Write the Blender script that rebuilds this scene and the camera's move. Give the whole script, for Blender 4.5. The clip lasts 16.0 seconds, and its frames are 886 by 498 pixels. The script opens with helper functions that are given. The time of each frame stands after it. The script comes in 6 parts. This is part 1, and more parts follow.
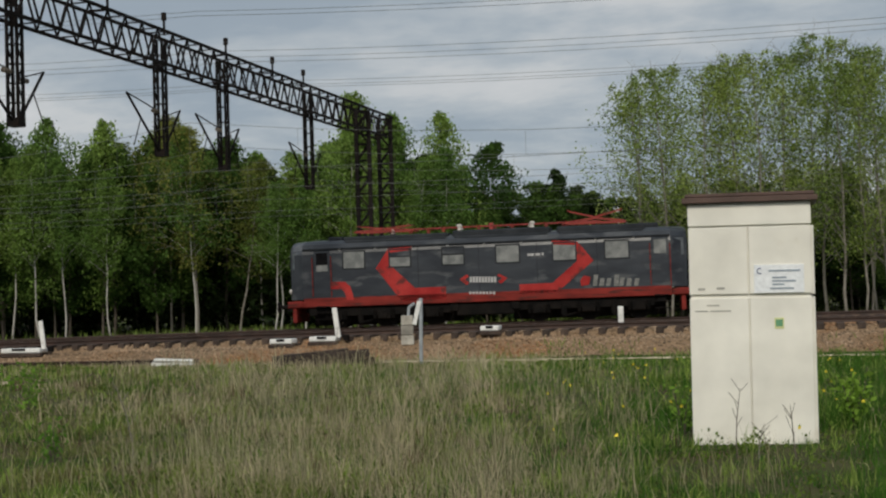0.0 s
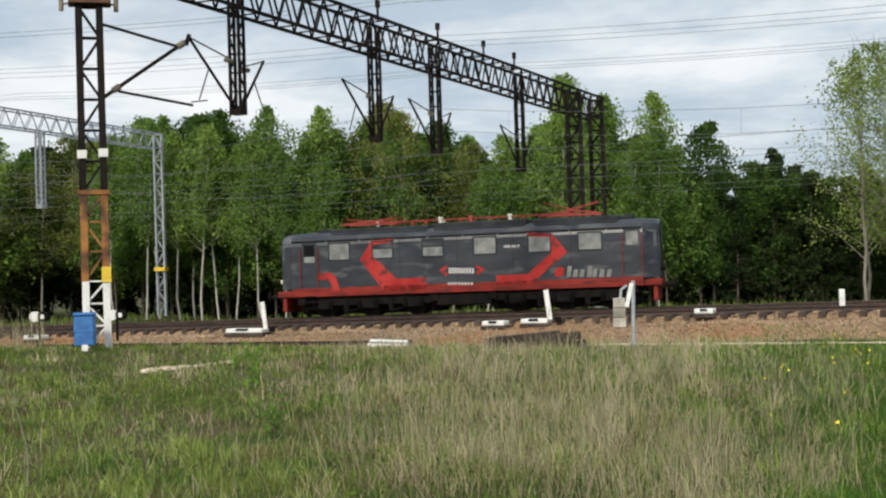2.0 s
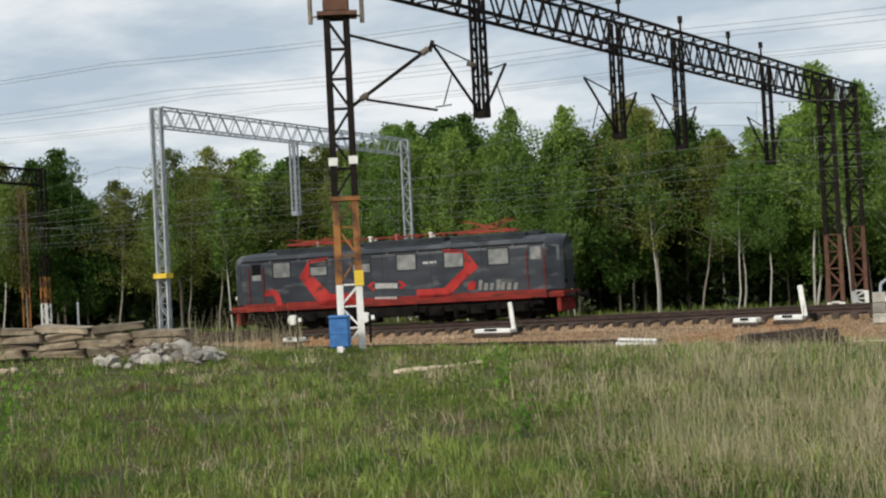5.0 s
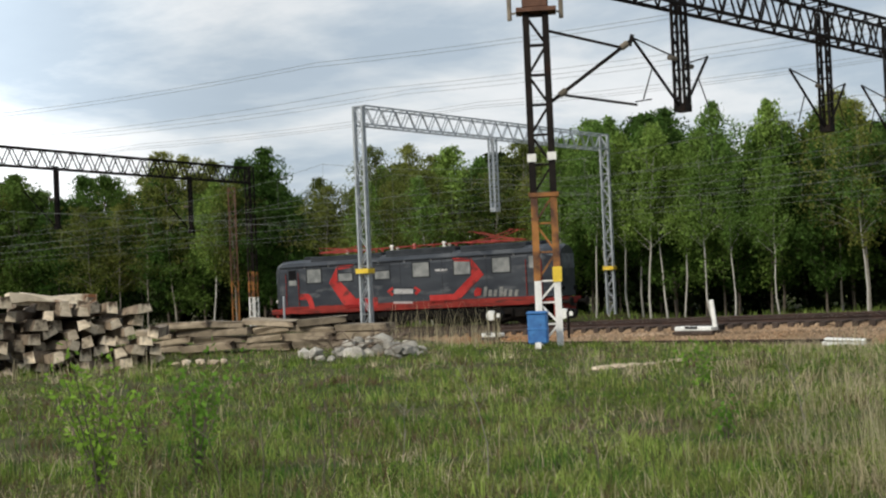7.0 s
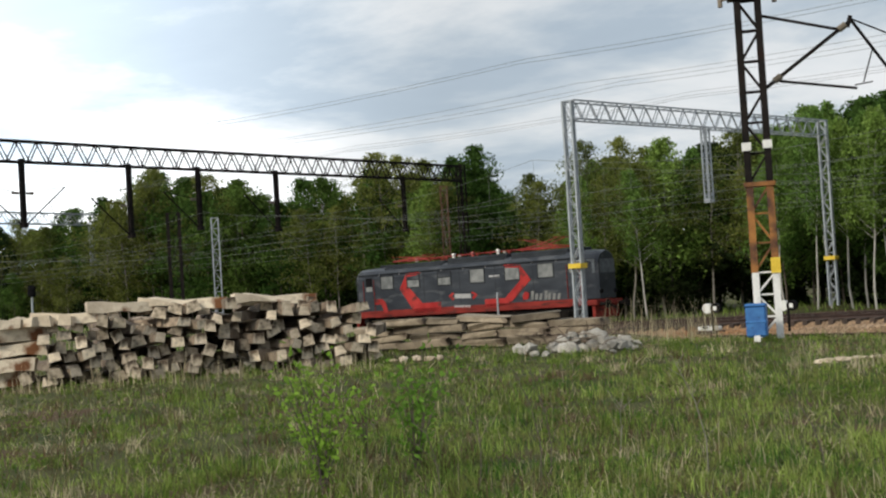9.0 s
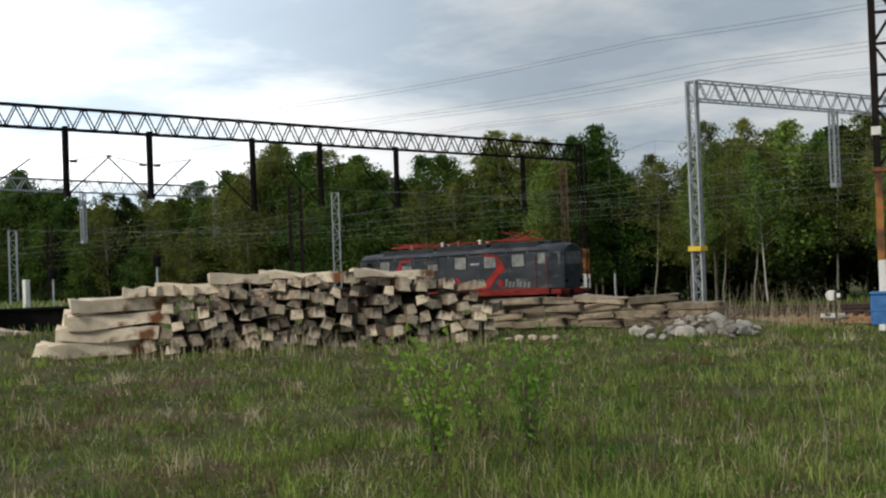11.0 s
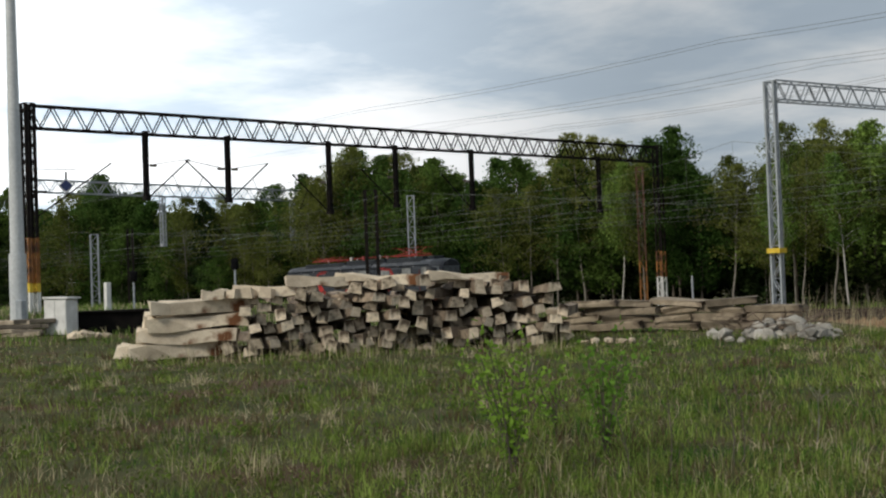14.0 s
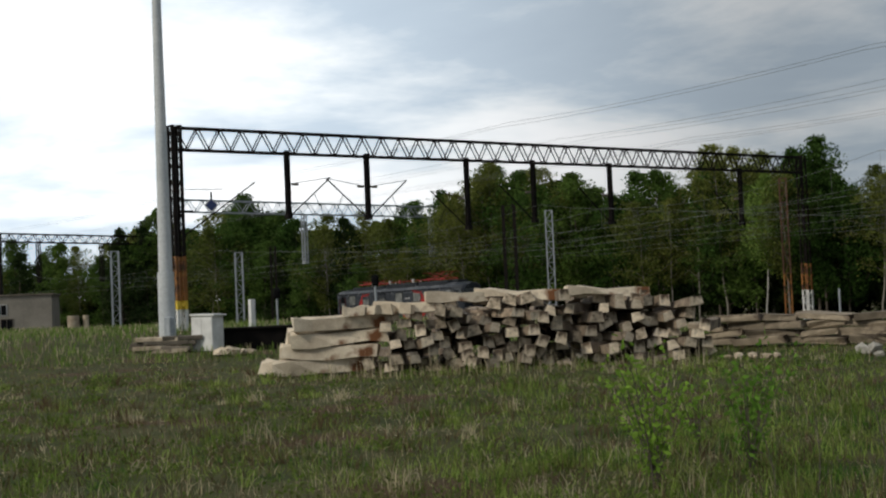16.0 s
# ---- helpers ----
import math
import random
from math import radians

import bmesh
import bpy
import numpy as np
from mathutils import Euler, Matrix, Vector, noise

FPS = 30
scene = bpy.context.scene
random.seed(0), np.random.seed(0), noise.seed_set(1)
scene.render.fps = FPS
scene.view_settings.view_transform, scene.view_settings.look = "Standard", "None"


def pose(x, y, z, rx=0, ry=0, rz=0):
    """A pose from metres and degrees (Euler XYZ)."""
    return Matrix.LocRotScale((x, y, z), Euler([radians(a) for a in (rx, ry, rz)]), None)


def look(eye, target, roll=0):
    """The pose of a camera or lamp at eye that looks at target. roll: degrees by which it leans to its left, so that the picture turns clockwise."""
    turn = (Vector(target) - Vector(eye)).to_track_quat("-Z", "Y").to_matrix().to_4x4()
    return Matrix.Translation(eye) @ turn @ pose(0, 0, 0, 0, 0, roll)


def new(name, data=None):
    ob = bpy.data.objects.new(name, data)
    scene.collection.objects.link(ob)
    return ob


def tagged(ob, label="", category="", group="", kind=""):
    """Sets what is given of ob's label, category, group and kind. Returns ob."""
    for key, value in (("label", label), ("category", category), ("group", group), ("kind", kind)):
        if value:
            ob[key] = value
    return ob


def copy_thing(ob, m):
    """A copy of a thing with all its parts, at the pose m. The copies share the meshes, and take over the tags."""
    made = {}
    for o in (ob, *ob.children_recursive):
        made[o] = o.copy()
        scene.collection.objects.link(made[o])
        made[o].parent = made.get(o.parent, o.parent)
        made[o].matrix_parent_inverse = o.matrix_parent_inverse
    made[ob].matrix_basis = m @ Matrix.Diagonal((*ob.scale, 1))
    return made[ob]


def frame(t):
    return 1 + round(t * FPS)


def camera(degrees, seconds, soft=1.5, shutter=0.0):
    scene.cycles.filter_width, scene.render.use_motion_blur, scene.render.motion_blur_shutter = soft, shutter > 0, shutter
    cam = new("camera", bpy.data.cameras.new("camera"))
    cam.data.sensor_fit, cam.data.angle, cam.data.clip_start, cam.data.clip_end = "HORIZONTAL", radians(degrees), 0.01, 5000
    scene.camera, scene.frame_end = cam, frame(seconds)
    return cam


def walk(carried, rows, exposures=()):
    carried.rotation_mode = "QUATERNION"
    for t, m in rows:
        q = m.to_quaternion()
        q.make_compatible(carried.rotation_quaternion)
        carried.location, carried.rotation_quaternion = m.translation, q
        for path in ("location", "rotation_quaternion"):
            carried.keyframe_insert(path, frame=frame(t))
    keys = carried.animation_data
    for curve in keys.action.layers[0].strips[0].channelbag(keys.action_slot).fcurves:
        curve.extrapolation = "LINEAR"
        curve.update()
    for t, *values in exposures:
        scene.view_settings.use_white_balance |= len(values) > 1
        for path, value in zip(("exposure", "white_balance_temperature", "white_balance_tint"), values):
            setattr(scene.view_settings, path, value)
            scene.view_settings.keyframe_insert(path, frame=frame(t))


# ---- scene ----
cam = camera(36.71, 16.0, soft=2.2)
EYE = 1.5
# seconds, then the camera's turn about x, y and z in degrees; it stands on one spot and pans
ROWS = [
    (0.0, 91.49, 1.78, -0.02),
    (0.5, 91.45, 1.93, 2.49),
    (1.0, 91.50, 2.29, 4.71),
    (1.5, 91.26, 1.88, 7.32),
    (2.0, 91.01, 1.79, 9.04),
    (2.5, 90.78, 2.43, 10.83),
    (3.0, 90.62, 2.74, 12.39),
    (5.5, 91.84, 2.62, 21.76),
    (6.0, 92.06, 2.43, 24.00),
    (6.5, 91.74, 2.84, 26.09),
    (7.0, 91.65, 2.52, 28.09),
    (7.5, 91.75, 2.80, 30.31),
    (8.0, 92.23, 2.83, 32.44),
    (8.5, 92.44, 2.68, 34.35),
    (9.0, 91.93, 3.49, 37.22),
    (9.5, 91.70, 2.47, 38.90),
    (10.0, 91.68, 2.06, 40.94),
    (12.5, 91.06, 1.92, 42.76),
    (13.0, 90.93, 1.65, 43.19),
    (13.5, 91.00, 2.00, 44.36),
    (14.0, 91.47, 2.09, 45.47),
    (14.5, 91.86, 2.73, 48.37),
    (15.0, 91.77, 3.02, 48.54),
    (15.5, 92.23, 3.08, 50.51),
    (16.0, 92.36, 2.47, 51.43),
]
walk(cam, [(t, pose(0, 0, EYE, rx, ry, rz)) for t, rx, ry, rz in ROWS],
     exposures=[(0.0, -0.5), (0.6, -0.15), (1.5, 0.22), (3.0, 0.2), (5.5, 0.1), (9.0, 0.0), (12.5, -0.45), (14.5, -0.4), (15.5, -0.58), (16.0, -0.68)])

# ---- light ----
SUN_EL, SUN_AZ = radians(36), radians(-172)   # veiled sun behind the camera; azimuth clockwise from +y
world = bpy.data.worlds.new("overcast_sky")
scene.world = world
world.use_nodes = True
wn, wl = world.node_tree.nodes, world.node_tree.links
wn.clear()
w_out = wn.new("ShaderNodeOutputWorld")
w_bg = wn.new("ShaderNodeBackground")
w_sky = wn.new("ShaderNodeTexSky")
w_sky.sky_type = "NISHITA"
w_sky.sun_disc = False
w_sky.sun_elevation, w_sky.sun_rotation = SUN_EL, SUN_AZ
w_tc = wn.new("ShaderNodeTexCoord")
w_map = wn.new("ShaderNodeMapping")
w_map.inputs["Location"].default_value = (5.3, 0.4, 0.4)
# the cloud layer is flat, so its pattern closes up towards the horizon
w_sep, w_com = wn.new("ShaderNodeSeparateXYZ"), wn.new("ShaderNodeCombineXYZ")
w_up, w_lift, w_dx, w_dy = (wn.new("ShaderNodeMath") for _ in range(4))
w_up.operation, w_lift.operation, w_dx.operation, w_dy.operation = "MAXIMUM", "ADD", "DIVIDE", "DIVIDE"
w_up.inputs[1].default_value, w_lift.inputs[1].default_value = 0.0, 0.13
wl.new(w_tc.outputs["Generated"], w_sep.inputs["Vector"])
wl.new(w_sep.outputs["Z"], w_up.inputs[0])
wl.new(w_up.outputs["Value"], w_lift.inputs[0])
for axis, node in (("X", w_dx), ("Y", w_dy)):
    wl.new(w_sep.outputs[axis], node.inputs[0])
    wl.new(w_lift.outputs["Value"], node.inputs[1])
    wl.new(node.outputs["Value"], w_com.inputs[axis])
w_n1 = wn.new("ShaderNodeTexNoise")
w_n1.inputs["Scale"].default_value = 0.85
w_n1.inputs["Detail"].default_value = 7
w_n1.inputs["Roughness"].default_value = 0.58
w_n1.inputs["Distortion"].default_value = 0.15
w_ramp = wn.new("ShaderNodeValToRGB")
for pos, col in ((0.0, (3.5, 4.2, 5.1, 1)), (0.40, (4.5, 5.3, 6.1, 1)), (0.47, (6.0, 6.6, 7.1, 1)), (0.53, (7.6, 7.9, 8.1, 1)), (0.62, (8.6, 8.7, 8.8, 1))):
    e = w_ramp.color_ramp.elements.new(pos)
    e.color = col
w_ramp.color_ramp.elements.remove(w_ramp.color_ramp.elements[0])
w_ramp.color_ramp.elements[-1].color = (9.0, 9.1, 9.1, 1)
# the cloud is thinner and brighter towards the west, where the sun stands behind it
w_dot = wn.new("ShaderNodeVectorMath")
w_dot.operation = "DOT_PRODUCT"
w_dot.inputs[1].default_value = Vector((-0.97, 0.20, 0.12)).normalized()
w_glow = wn.new("ShaderNodeMapRange")
w_glow.interpolation_type = "SMOOTHSTEP"
for key, value in (("From Min", 0.74), ("From Max", 1.0), ("To Min", 1.0), ("To Max", 2.6)):
    w_glow.inputs[key].default_value = value
w_mul = wn.new("ShaderNodeVectorMath")
w_mul.operation = "SCALE"
wl.new(w_tc.outputs["Generated"], w_dot.inputs[0])
wl.new(w_dot.outputs["Value"], w_glow.inputs["Value"])
wl.new(w_glow.outputs["Result"], w_mul.inputs["Scale"])
w_mix = wn.new("ShaderNodeMix")
w_mix.data_type = "RGBA"
w_mix.inputs["Factor"].default_value = 0.93
wl.new(w_com.outputs["Vector"], w_map.inputs["Vector"])
wl.new(w_map.outputs["Vector"], w_n1.inputs["Vector"])
wl.new(w_n1.outputs["Fac"], w_ramp.inputs["Fac"])
wl.new(w_sky.outputs["Color"], w_mix.inputs["A"])
wl.new(w_ramp.outputs["Color"], w_mul.inputs[0])
wl.new(w_mul.outputs["Vector"], w_mix.inputs["B"])
wl.new(w_mix.outputs["Result"], w_bg.inputs["Color"])
w_bg.inputs["Strength"].default_value = 0.1
wl.new(w_bg.outputs["Background"], w_out.inputs["Surface"])

sun_data = bpy.data.lights.new("sun", "SUN")
sun_data.energy, sun_data.angle, sun_data.color = 2.9, radians(12), (1.0, 0.93, 0.80)
sun = new("sun", sun_data)
sun.matrix_world = look((0, 0, 60), (-math.sin(SUN_AZ) * 10, -math.cos(SUN_AZ) * 10, 60 - 10 * math.tan(SUN_EL)))


# ---- materials ----
def material(name, col_a, col_b, scale=4.0, rough=0.8, bump=0.2, metal=0.0, grain=None, random_amount=0.0, spots=None, island=False, stretch=(1, 1, 1), spec=0.5):
    """A two-scale noise material: col_a to col_b at the large scale, a finer grain, optional third colour in spots."""
    m = bpy.data.materials.new(name)
    m.use_nodes = True
    n, l = m.node_tree.nodes, m.node_tree.links
    b = n["Principled BSDF"]
    b.inputs["Roughness"].default_value = rough
    b.inputs["Metallic"].default_value = metal
    b.inputs["Specular IOR Level"].default_value = spec
    tc, mp = n.new("ShaderNodeTexCoord"), n.new("ShaderNodeMapping")
    mp.inputs["Scale"].default_value = stretch
    l.new(tc.outputs["Object"], mp.inputs["Vector"])
    n1 = n.new("ShaderNodeTexNoise")
    n1.inputs["Scale"].default_value, n1.inputs["Detail"].default_value = scale, 5
    n2 = n.new("ShaderNodeTexNoise")
    n2.inputs["Scale"].default_value, n2.inputs["Detail"].default_value = grain or scale * 9, 4
    for q in (n1, n2):
        l.new(mp.outputs["Vector"], q.inputs["Vector"])
    ramp = n.new("ShaderNodeValToRGB")
    ramp.color_ramp.elements[0].position, ramp.color_ramp.elements[1].position = 0.35, 0.66
    ramp.color_ramp.elements[0].color, ramp.color_ramp.elements[1].color = (*col_a, 1), (*col_b, 1)
    l.new(n1.outputs["Fac"], ramp.inputs["Fac"])
    col = ramp.outputs["Color"]
    if spots:
        n3, r3, mx = n.new("ShaderNodeTexNoise"), n.new("ShaderNodeValToRGB"), n.new("ShaderNodeMix")
        n3.inputs["Scale"].default_value, n3.inputs["Detail"].default_value = spots[1], 6
        l.new(mp.outputs["Vector"], n3.inputs["Vector"])
        r3.color_ramp.elements[0].position, r3.color_ramp.elements[1].position = spots[2], spots[2] + 0.1
        l.new(n3.outputs["Fac"], r3.inputs["Fac"])
        mx.data_type = "RGBA"
        mx.inputs["B"].default_value = (*spots[0], 1)
        l.new(r3.outputs["Color"], mx.inputs["Factor"])
        l.new(col, mx.inputs["A"])
        col = mx.outputs["Result"]
    hsv = n.new("ShaderNodeHueSaturation")
    l.new(col, hsv.inputs["Color"])
    mr = n.new("ShaderNodeMapRange")
    mr.inputs["To Min"].default_value, mr.inputs["To Max"].default_value = 0.75, 1.25
    l.new(n2.outputs["Fac"], mr.inputs["Value"])
    val = mr.outputs["Result"]
    if random_amount:
        src = n.new("ShaderNodeNewGeometry").outputs["Random Per Island"] if island else n.new("ShaderNodeObjectInfo").outputs["Random"]
        m2, mul = n.new("ShaderNodeMapRange"), n.new("ShaderNodeMath")
        m2.inputs["To Min"].default_value, m2.inputs["To Max"].default_value = 1 - random_amount, 1 + random_amount
        l.new(src, m2.inputs["Value"])
        mul.operation = "MULTIPLY"
        l.new(val, mul.inputs[0])
        l.new(m2.outputs["Result"], mul.inputs[1])
        val = mul.outputs["Value"]
    l.new(val, hsv.inputs["Value"])
    l.new(hsv.outputs["Color"], b.inputs["Base Color"])
    if bump:
        bp = n.new("ShaderNodeBump")
        bp.inputs["Strength"].default_value, bp.inputs["Distance"].default_value = bump, 0.02
        l.new(n2.outputs["Fac"], bp.inputs["Height"])
        l.new(bp.outputs["Normal"], b.inputs["Normal"])
    return m


M_EARTH = material("grassy_earth", (0.045, 0.056, 0.022), (0.085, 0.082, 0.04), 0.9, 1.0, 0.8, grain=9, spots=((0.085, 0.058, 0.038), 0.5, 0.54), spec=0.05)
M_BALLAST = material("rusty_ballast_base", (0.20, 0.125, 0.065), (0.30, 0.20, 0.12), 0.5, 0.95, 1.0, grain=12, spots=((0.24, 0.11, 0.038), 0.09, 0.49))
M_STONE = material("ballast_stone", (0.20, 0.135, 0.08), (0.33, 0.24, 0.16), 0.6, 0.92, 0.3, grain=20, random_amount=0.55, island=True, spots=((0.29, 0.13, 0.045), 0.09, 0.46))
M_RAIL = material("rusty_rail", (0.028, 0.016, 0.012), (0.055, 0.03, 0.022), 2.0, 0.6, 0.2, metal=0.3)
M_RAILTOP = material("worn_rail_head", (0.22, 0.2, 0.19), (0.32, 0.3, 0.28), 2.0, 0.35, 0.1, metal=0.9)
M_SLEEPER = material("dark_sleeper", (0.03, 0.02, 0.016), (0.065, 0.045, 0.034), 3.0, 0.9, 0.4, random_amount=0.3)
M_BLACKSTEEL = material("blackened_steel", (0.008, 0.007, 0.007), (0.018, 0.014, 0.012), 3.0, 0.8, 0.2, spots=((0.022, 0.012, 0.009), 1.3, 0.60), spec=0.12)
M_RUST = material("rusty_orange_paint", (0.21, 0.085, 0.022), (0.36, 0.155, 0.038), 2.0, 0.8, 0.3, spots=((0.06, 0.026, 0.016), 1.1, 0.50))
M_BROWNRUST = material("brown_rust", (0.07, 0.03, 0.018), (0.13, 0.06, 0.035), 2.5, 0.8, 0.3)
M_GALV = material("galvanised_steel", (0.30, 0.33, 0.36), (0.42, 0.45, 0.48), 3.0, 0.5, 0.15, metal=0.35)
M_WHITE = material("weathered_white_paint", (0.62, 0.62, 0.6), (0.78, 0.78, 0.76), 3.0, 0.6, 0.1, spots=((0.35, 0.32, 0.28), 5.0, 0.66))
M_YELLOW = material("yellow_paint", (0.62, 0.42, 0.03), (0.75, 0.55, 0.05), 4.0, 0.6, 0.1)
M_BLUE = material("faded_blue_paint", (0.02, 0.10, 0.30), (0.04, 0.17, 0.42), 5.0, 0.55, 0.1, spots=((0.01, 0.04, 0.12), 6.0, 0.62))
M_CABINET = material("cream_painted_concrete", (0.71, 0.69, 0.62), (0.77, 0.755, 0.69), 0.9, 0.8, 0.05, grain=2.5, spots=((0.60, 0.56, 0.47), 1.4, 0.66))
M_ROOFBROWN = material("brown_metal_roof", (0.06, 0.032, 0.024), (0.09, 0.05, 0.038), 4.0, 0.55, 0.1)
M_CONCRETE = material("weathered_concrete", (0.34, 0.265, 0.185), (0.66, 0.56, 0.425), 2.2, 0.92, 0.5, grain=20, random_amount=0.36, spots=((0.085, 0.06, 0.04), 2.4, 0.60))
M_CONCRETE_PALE = material("pale_concrete", (0.48, 0.40, 0.30), (0.70, 0.61, 0.47), 2.2, 0.92, 0.5, grain=26, random_amount=0.15, spots=((0.15, 0.06, 0.022), 1.7, 0.57))
M_DARKCONC = material("dark_mossy_concrete", (0.10, 0.085, 0.065), (0.2, 0.17, 0.135), 2.4, 0.95, 0.6, random_amount=0.3)
M_GLASS_DARK = material("dusty_window", (0.13, 0.137, 0.135), (0.25, 0.257, 0.248), 2.2, 0.06, 0.0)
M_DARKVOID = material("unlit_interior", (0.004, 0.004, 0.005), (0.008, 0.008, 0.009), 3.0, 0.8, 0.0, spec=0.1)
# paler spots: dust, with reflections on the paint drawn into the colour
M_LOCOGREY = material("dusty_dark_grey_paint", (0.017, 0.021, 0.029), (0.040, 0.046, 0.056), 0.9, 0.36, 0.5, grain=1.6, spots=((0.07, 0.075, 0.082), 1.5, 0.55), stretch=(0.55, 1, 1.5), spec=0.4)
M_LOCORED = material("dusty_red_paint", (0.29, 0.022, 0.022), (0.40, 0.042, 0.038), 1.2, 0.75, 0.15, spots=((0.13, 0.032, 0.03), 2.2, 0.56), spec=0.12)
M_SKIRTRED = material("grimy_red_paint", (0.13, 0.02, 0.017), (0.25, 0.034, 0.027), 1.4, 0.8, 0.2, spots=((0.08, 0.026, 0.022), 2.0, 0.54), stretch=(0.5, 1, 3), spec=0.12)
M_PANRED = material("red_pantograph_paint", (0.20, 0.022, 0.016), (0.34, 0.035, 0.022), 4.0, 0.45, 0.0)
M_ROOFGREY = material("sooty_roof", (0.016, 0.019, 0.023), (0.032, 0.036, 0.042), 1.5, 0.75, 0.2, spec=0.2)
M_CHASSIS = material("greasy_underframe", (0.004, 0.004, 0.004), (0.011, 0.009, 0.008), 2.5, 0.85, 0.3, spec=0.12)
M_INSUL = material("pale_insulator", (0.5, 0.47, 0.42), (0.62, 0.6, 0.56), 5.0, 0.3, 0.0)
M_LETTER = material("grey_lettering", (0.36, 0.36, 0.36), (0.48, 0.48, 0.48), 6.0, 0.6, 0.0)
# grey-blue base colour stands in for sky reflected in the windscreens
M_SCREEN = material("windscreen_glass", (0.16, 0.18, 0.20), (0.24, 0.27, 0.29), 4.0, 0.15, 0.0)
M_TUBE = material("pale_grey_steel_paint", (0.50, 0.53, 0.55), (0.60, 0.62, 0.63), 1.0, 0.5, 0.05)
M_WIRE = material("copper_wire_patina", (0.12, 0.13, 0.12), (0.17, 0.18, 0.165), 2.0, 0.5, 0.0)
M_SIGNBLUE = material("blue_sign", (0.03, 0.05, 0.16), (0.05, 0.08, 0.22), 5.0, 0.5, 0.0)


# ---- builders ----
def mesh_of(bm, name, mat, smooth=False):
    me = bpy.data.meshes.new(name)
    bm.to_mesh(me)
    bm.free()
    for q in (mat if isinstance(mat, (list, tuple)) else [mat]):
        me.materials.append(q)
    if smooth:
        me.polygons.foreach_set("use_smooth", [True] * len(me.polygons))
    return me


def part(name, bm, mat, parent=None, label="", m=None, smooth=False):
    """Links a bmesh as one mesh object under a thing or a part."""
    ob = new(name, mesh_of(bm, name, mat, smooth))
    if parent is not None:
        ob.parent = parent
    if m is not None:
        ob.matrix_basis = m
    return tagged(ob, label)


def thing(name, label, category, m=None, group="", kind=""):
    ob = new(name)
    ob.empty_display_size = 0.2
    if m is not None:
        ob.matrix_basis = m
    return tagged(ob, label, category, group, kind)


def box(bm, x0, y0, z0, x1, y1, z1, bevel=0.0, m=None, mat=0):
    v = [bm.verts.new(p) for p in ((x0, y0, z0), (x1, y0, z0), (x1, y1, z0), (x0, y1, z0), (x0, y0, z1), (x1, y0, z1), (x1, y1, z1), (x0, y1, z1))]
    fs = [bm.faces.new([v[i] for i in q]) for q in ((3, 2, 1, 0), (4, 5, 6, 7), (0, 1, 5, 4), (1, 2, 6, 5), (2, 3, 7, 6), (3, 0, 4, 7))]
    for q in fs:
        q.material_index = mat
    if bevel:
        es = list({e for q in fs for e in q.edges})
        r = bmesh.ops.bevel(bm, geom=es, offset=bevel, segments=1, affect="EDGES", profile=0.5)
        v = list({w for q in r["faces"] for w in q.verts} | {w for w in v if w.is_valid})
    if m is not None:
        bmesh.ops.transform(bm, matrix=m, verts=v)
    return bm


def bar(bm, a, b, r, sides=4, r2=None):
    """A straight bar from a to b with a regular section."""
    a, b = Vector(a), Vector(b)
    d = (b - a).normalized()
    u = d.cross(Vector((0, 0, 1)) if abs(d.z) < 0.9 else Vector((0, 1, 0))).normalized()
    w = d.cross(u)
    rings = []
    for p, rr in ((a, r), (b, r if r2 is None else r2)):
        rings.append([bm.verts.new(p + rr * (math.cos(t) * u + math.sin(t) * w)) for t in (math.pi / sides * (2 * i + 1) for i in range(sides))])
    for i in range(sides):
        j = (i + 1) % sides
        bm.faces.new((rings[0][i], rings[0][j], rings[1][j], rings[1][i]))
    bm.faces.new(rings[0][::-1])
    bm.faces.new(rings[1])
    return bm


def tube(bm, pts, radii, sides=5):
    """One connected tube along a bent line."""
    pts = [Vector(p) for p in pts]
    rings = []
    for i, (p, r) in enumerate(zip(pts, radii)):
        d = (pts[min(i + 1, len(pts) - 1)] - pts[max(i - 1, 0)]).normalized()
        u = d.cross(Vector((0, 0, 1)) if abs(d.z) < 0.9 else Vector((0, 1, 0))).normalized()
        w = d.cross(u)
        rings.append([bm.verts.new(p + r * (math.cos(t) * u + math.sin(t) * w)) for t in (math.tau / sides * k for k in range(sides))])
    for a, b in zip(rings, rings[1:]):
        for i in range(sides):
            j = (i + 1) % sides
            bm.faces.new((a[i], a[j], b[j], b[i]))
    bm.faces.new(rings[0][::-1])
    bm.faces.new(rings[-1])
    return bm


def cyl(bm, a, b, r, r2=None, sides=16):
    return bar(bm, a, b, r, sides, r2)


def arrays(name, verts, faces, mats, smooth=False):
    """A mesh from generated arrays; faces is (n, k)."""
    me = bpy.data.meshes.new(name)
    k = faces.shape[1]
    me.vertices.add(len(verts))
    me.vertices.foreach_set("co", np.ascontiguousarray(verts, dtype=np.float32).ravel())
    me.loops.add(faces.size)
    me.loops.foreach_set("vertex_index", np.ascontiguousarray(faces, dtype=np.int32).ravel())
    me.polygons.add(len(faces))
    me.polygons.foreach_set("loop_start", np.arange(0, faces.size, k, dtype=np.int32))
    me.polygons.foreach_set("loop_total", np.full(len(faces), k, dtype=np.int32))
    if smooth:
        me.polygons.foreach_set("use_smooth", np.ones(len(faces), dtype=bool))
    for q in mats:
        me.materials.append(q)
    me.update(calc_edges=True)
    return me


def sm(t):
    t = np.clip(t, 0, 1)
    return t * t * (3 - 2 * t)


# ---- the lie of the land ----
def main_rail_z(x):
    return -0.40 + 0.0067 * (x + 6)


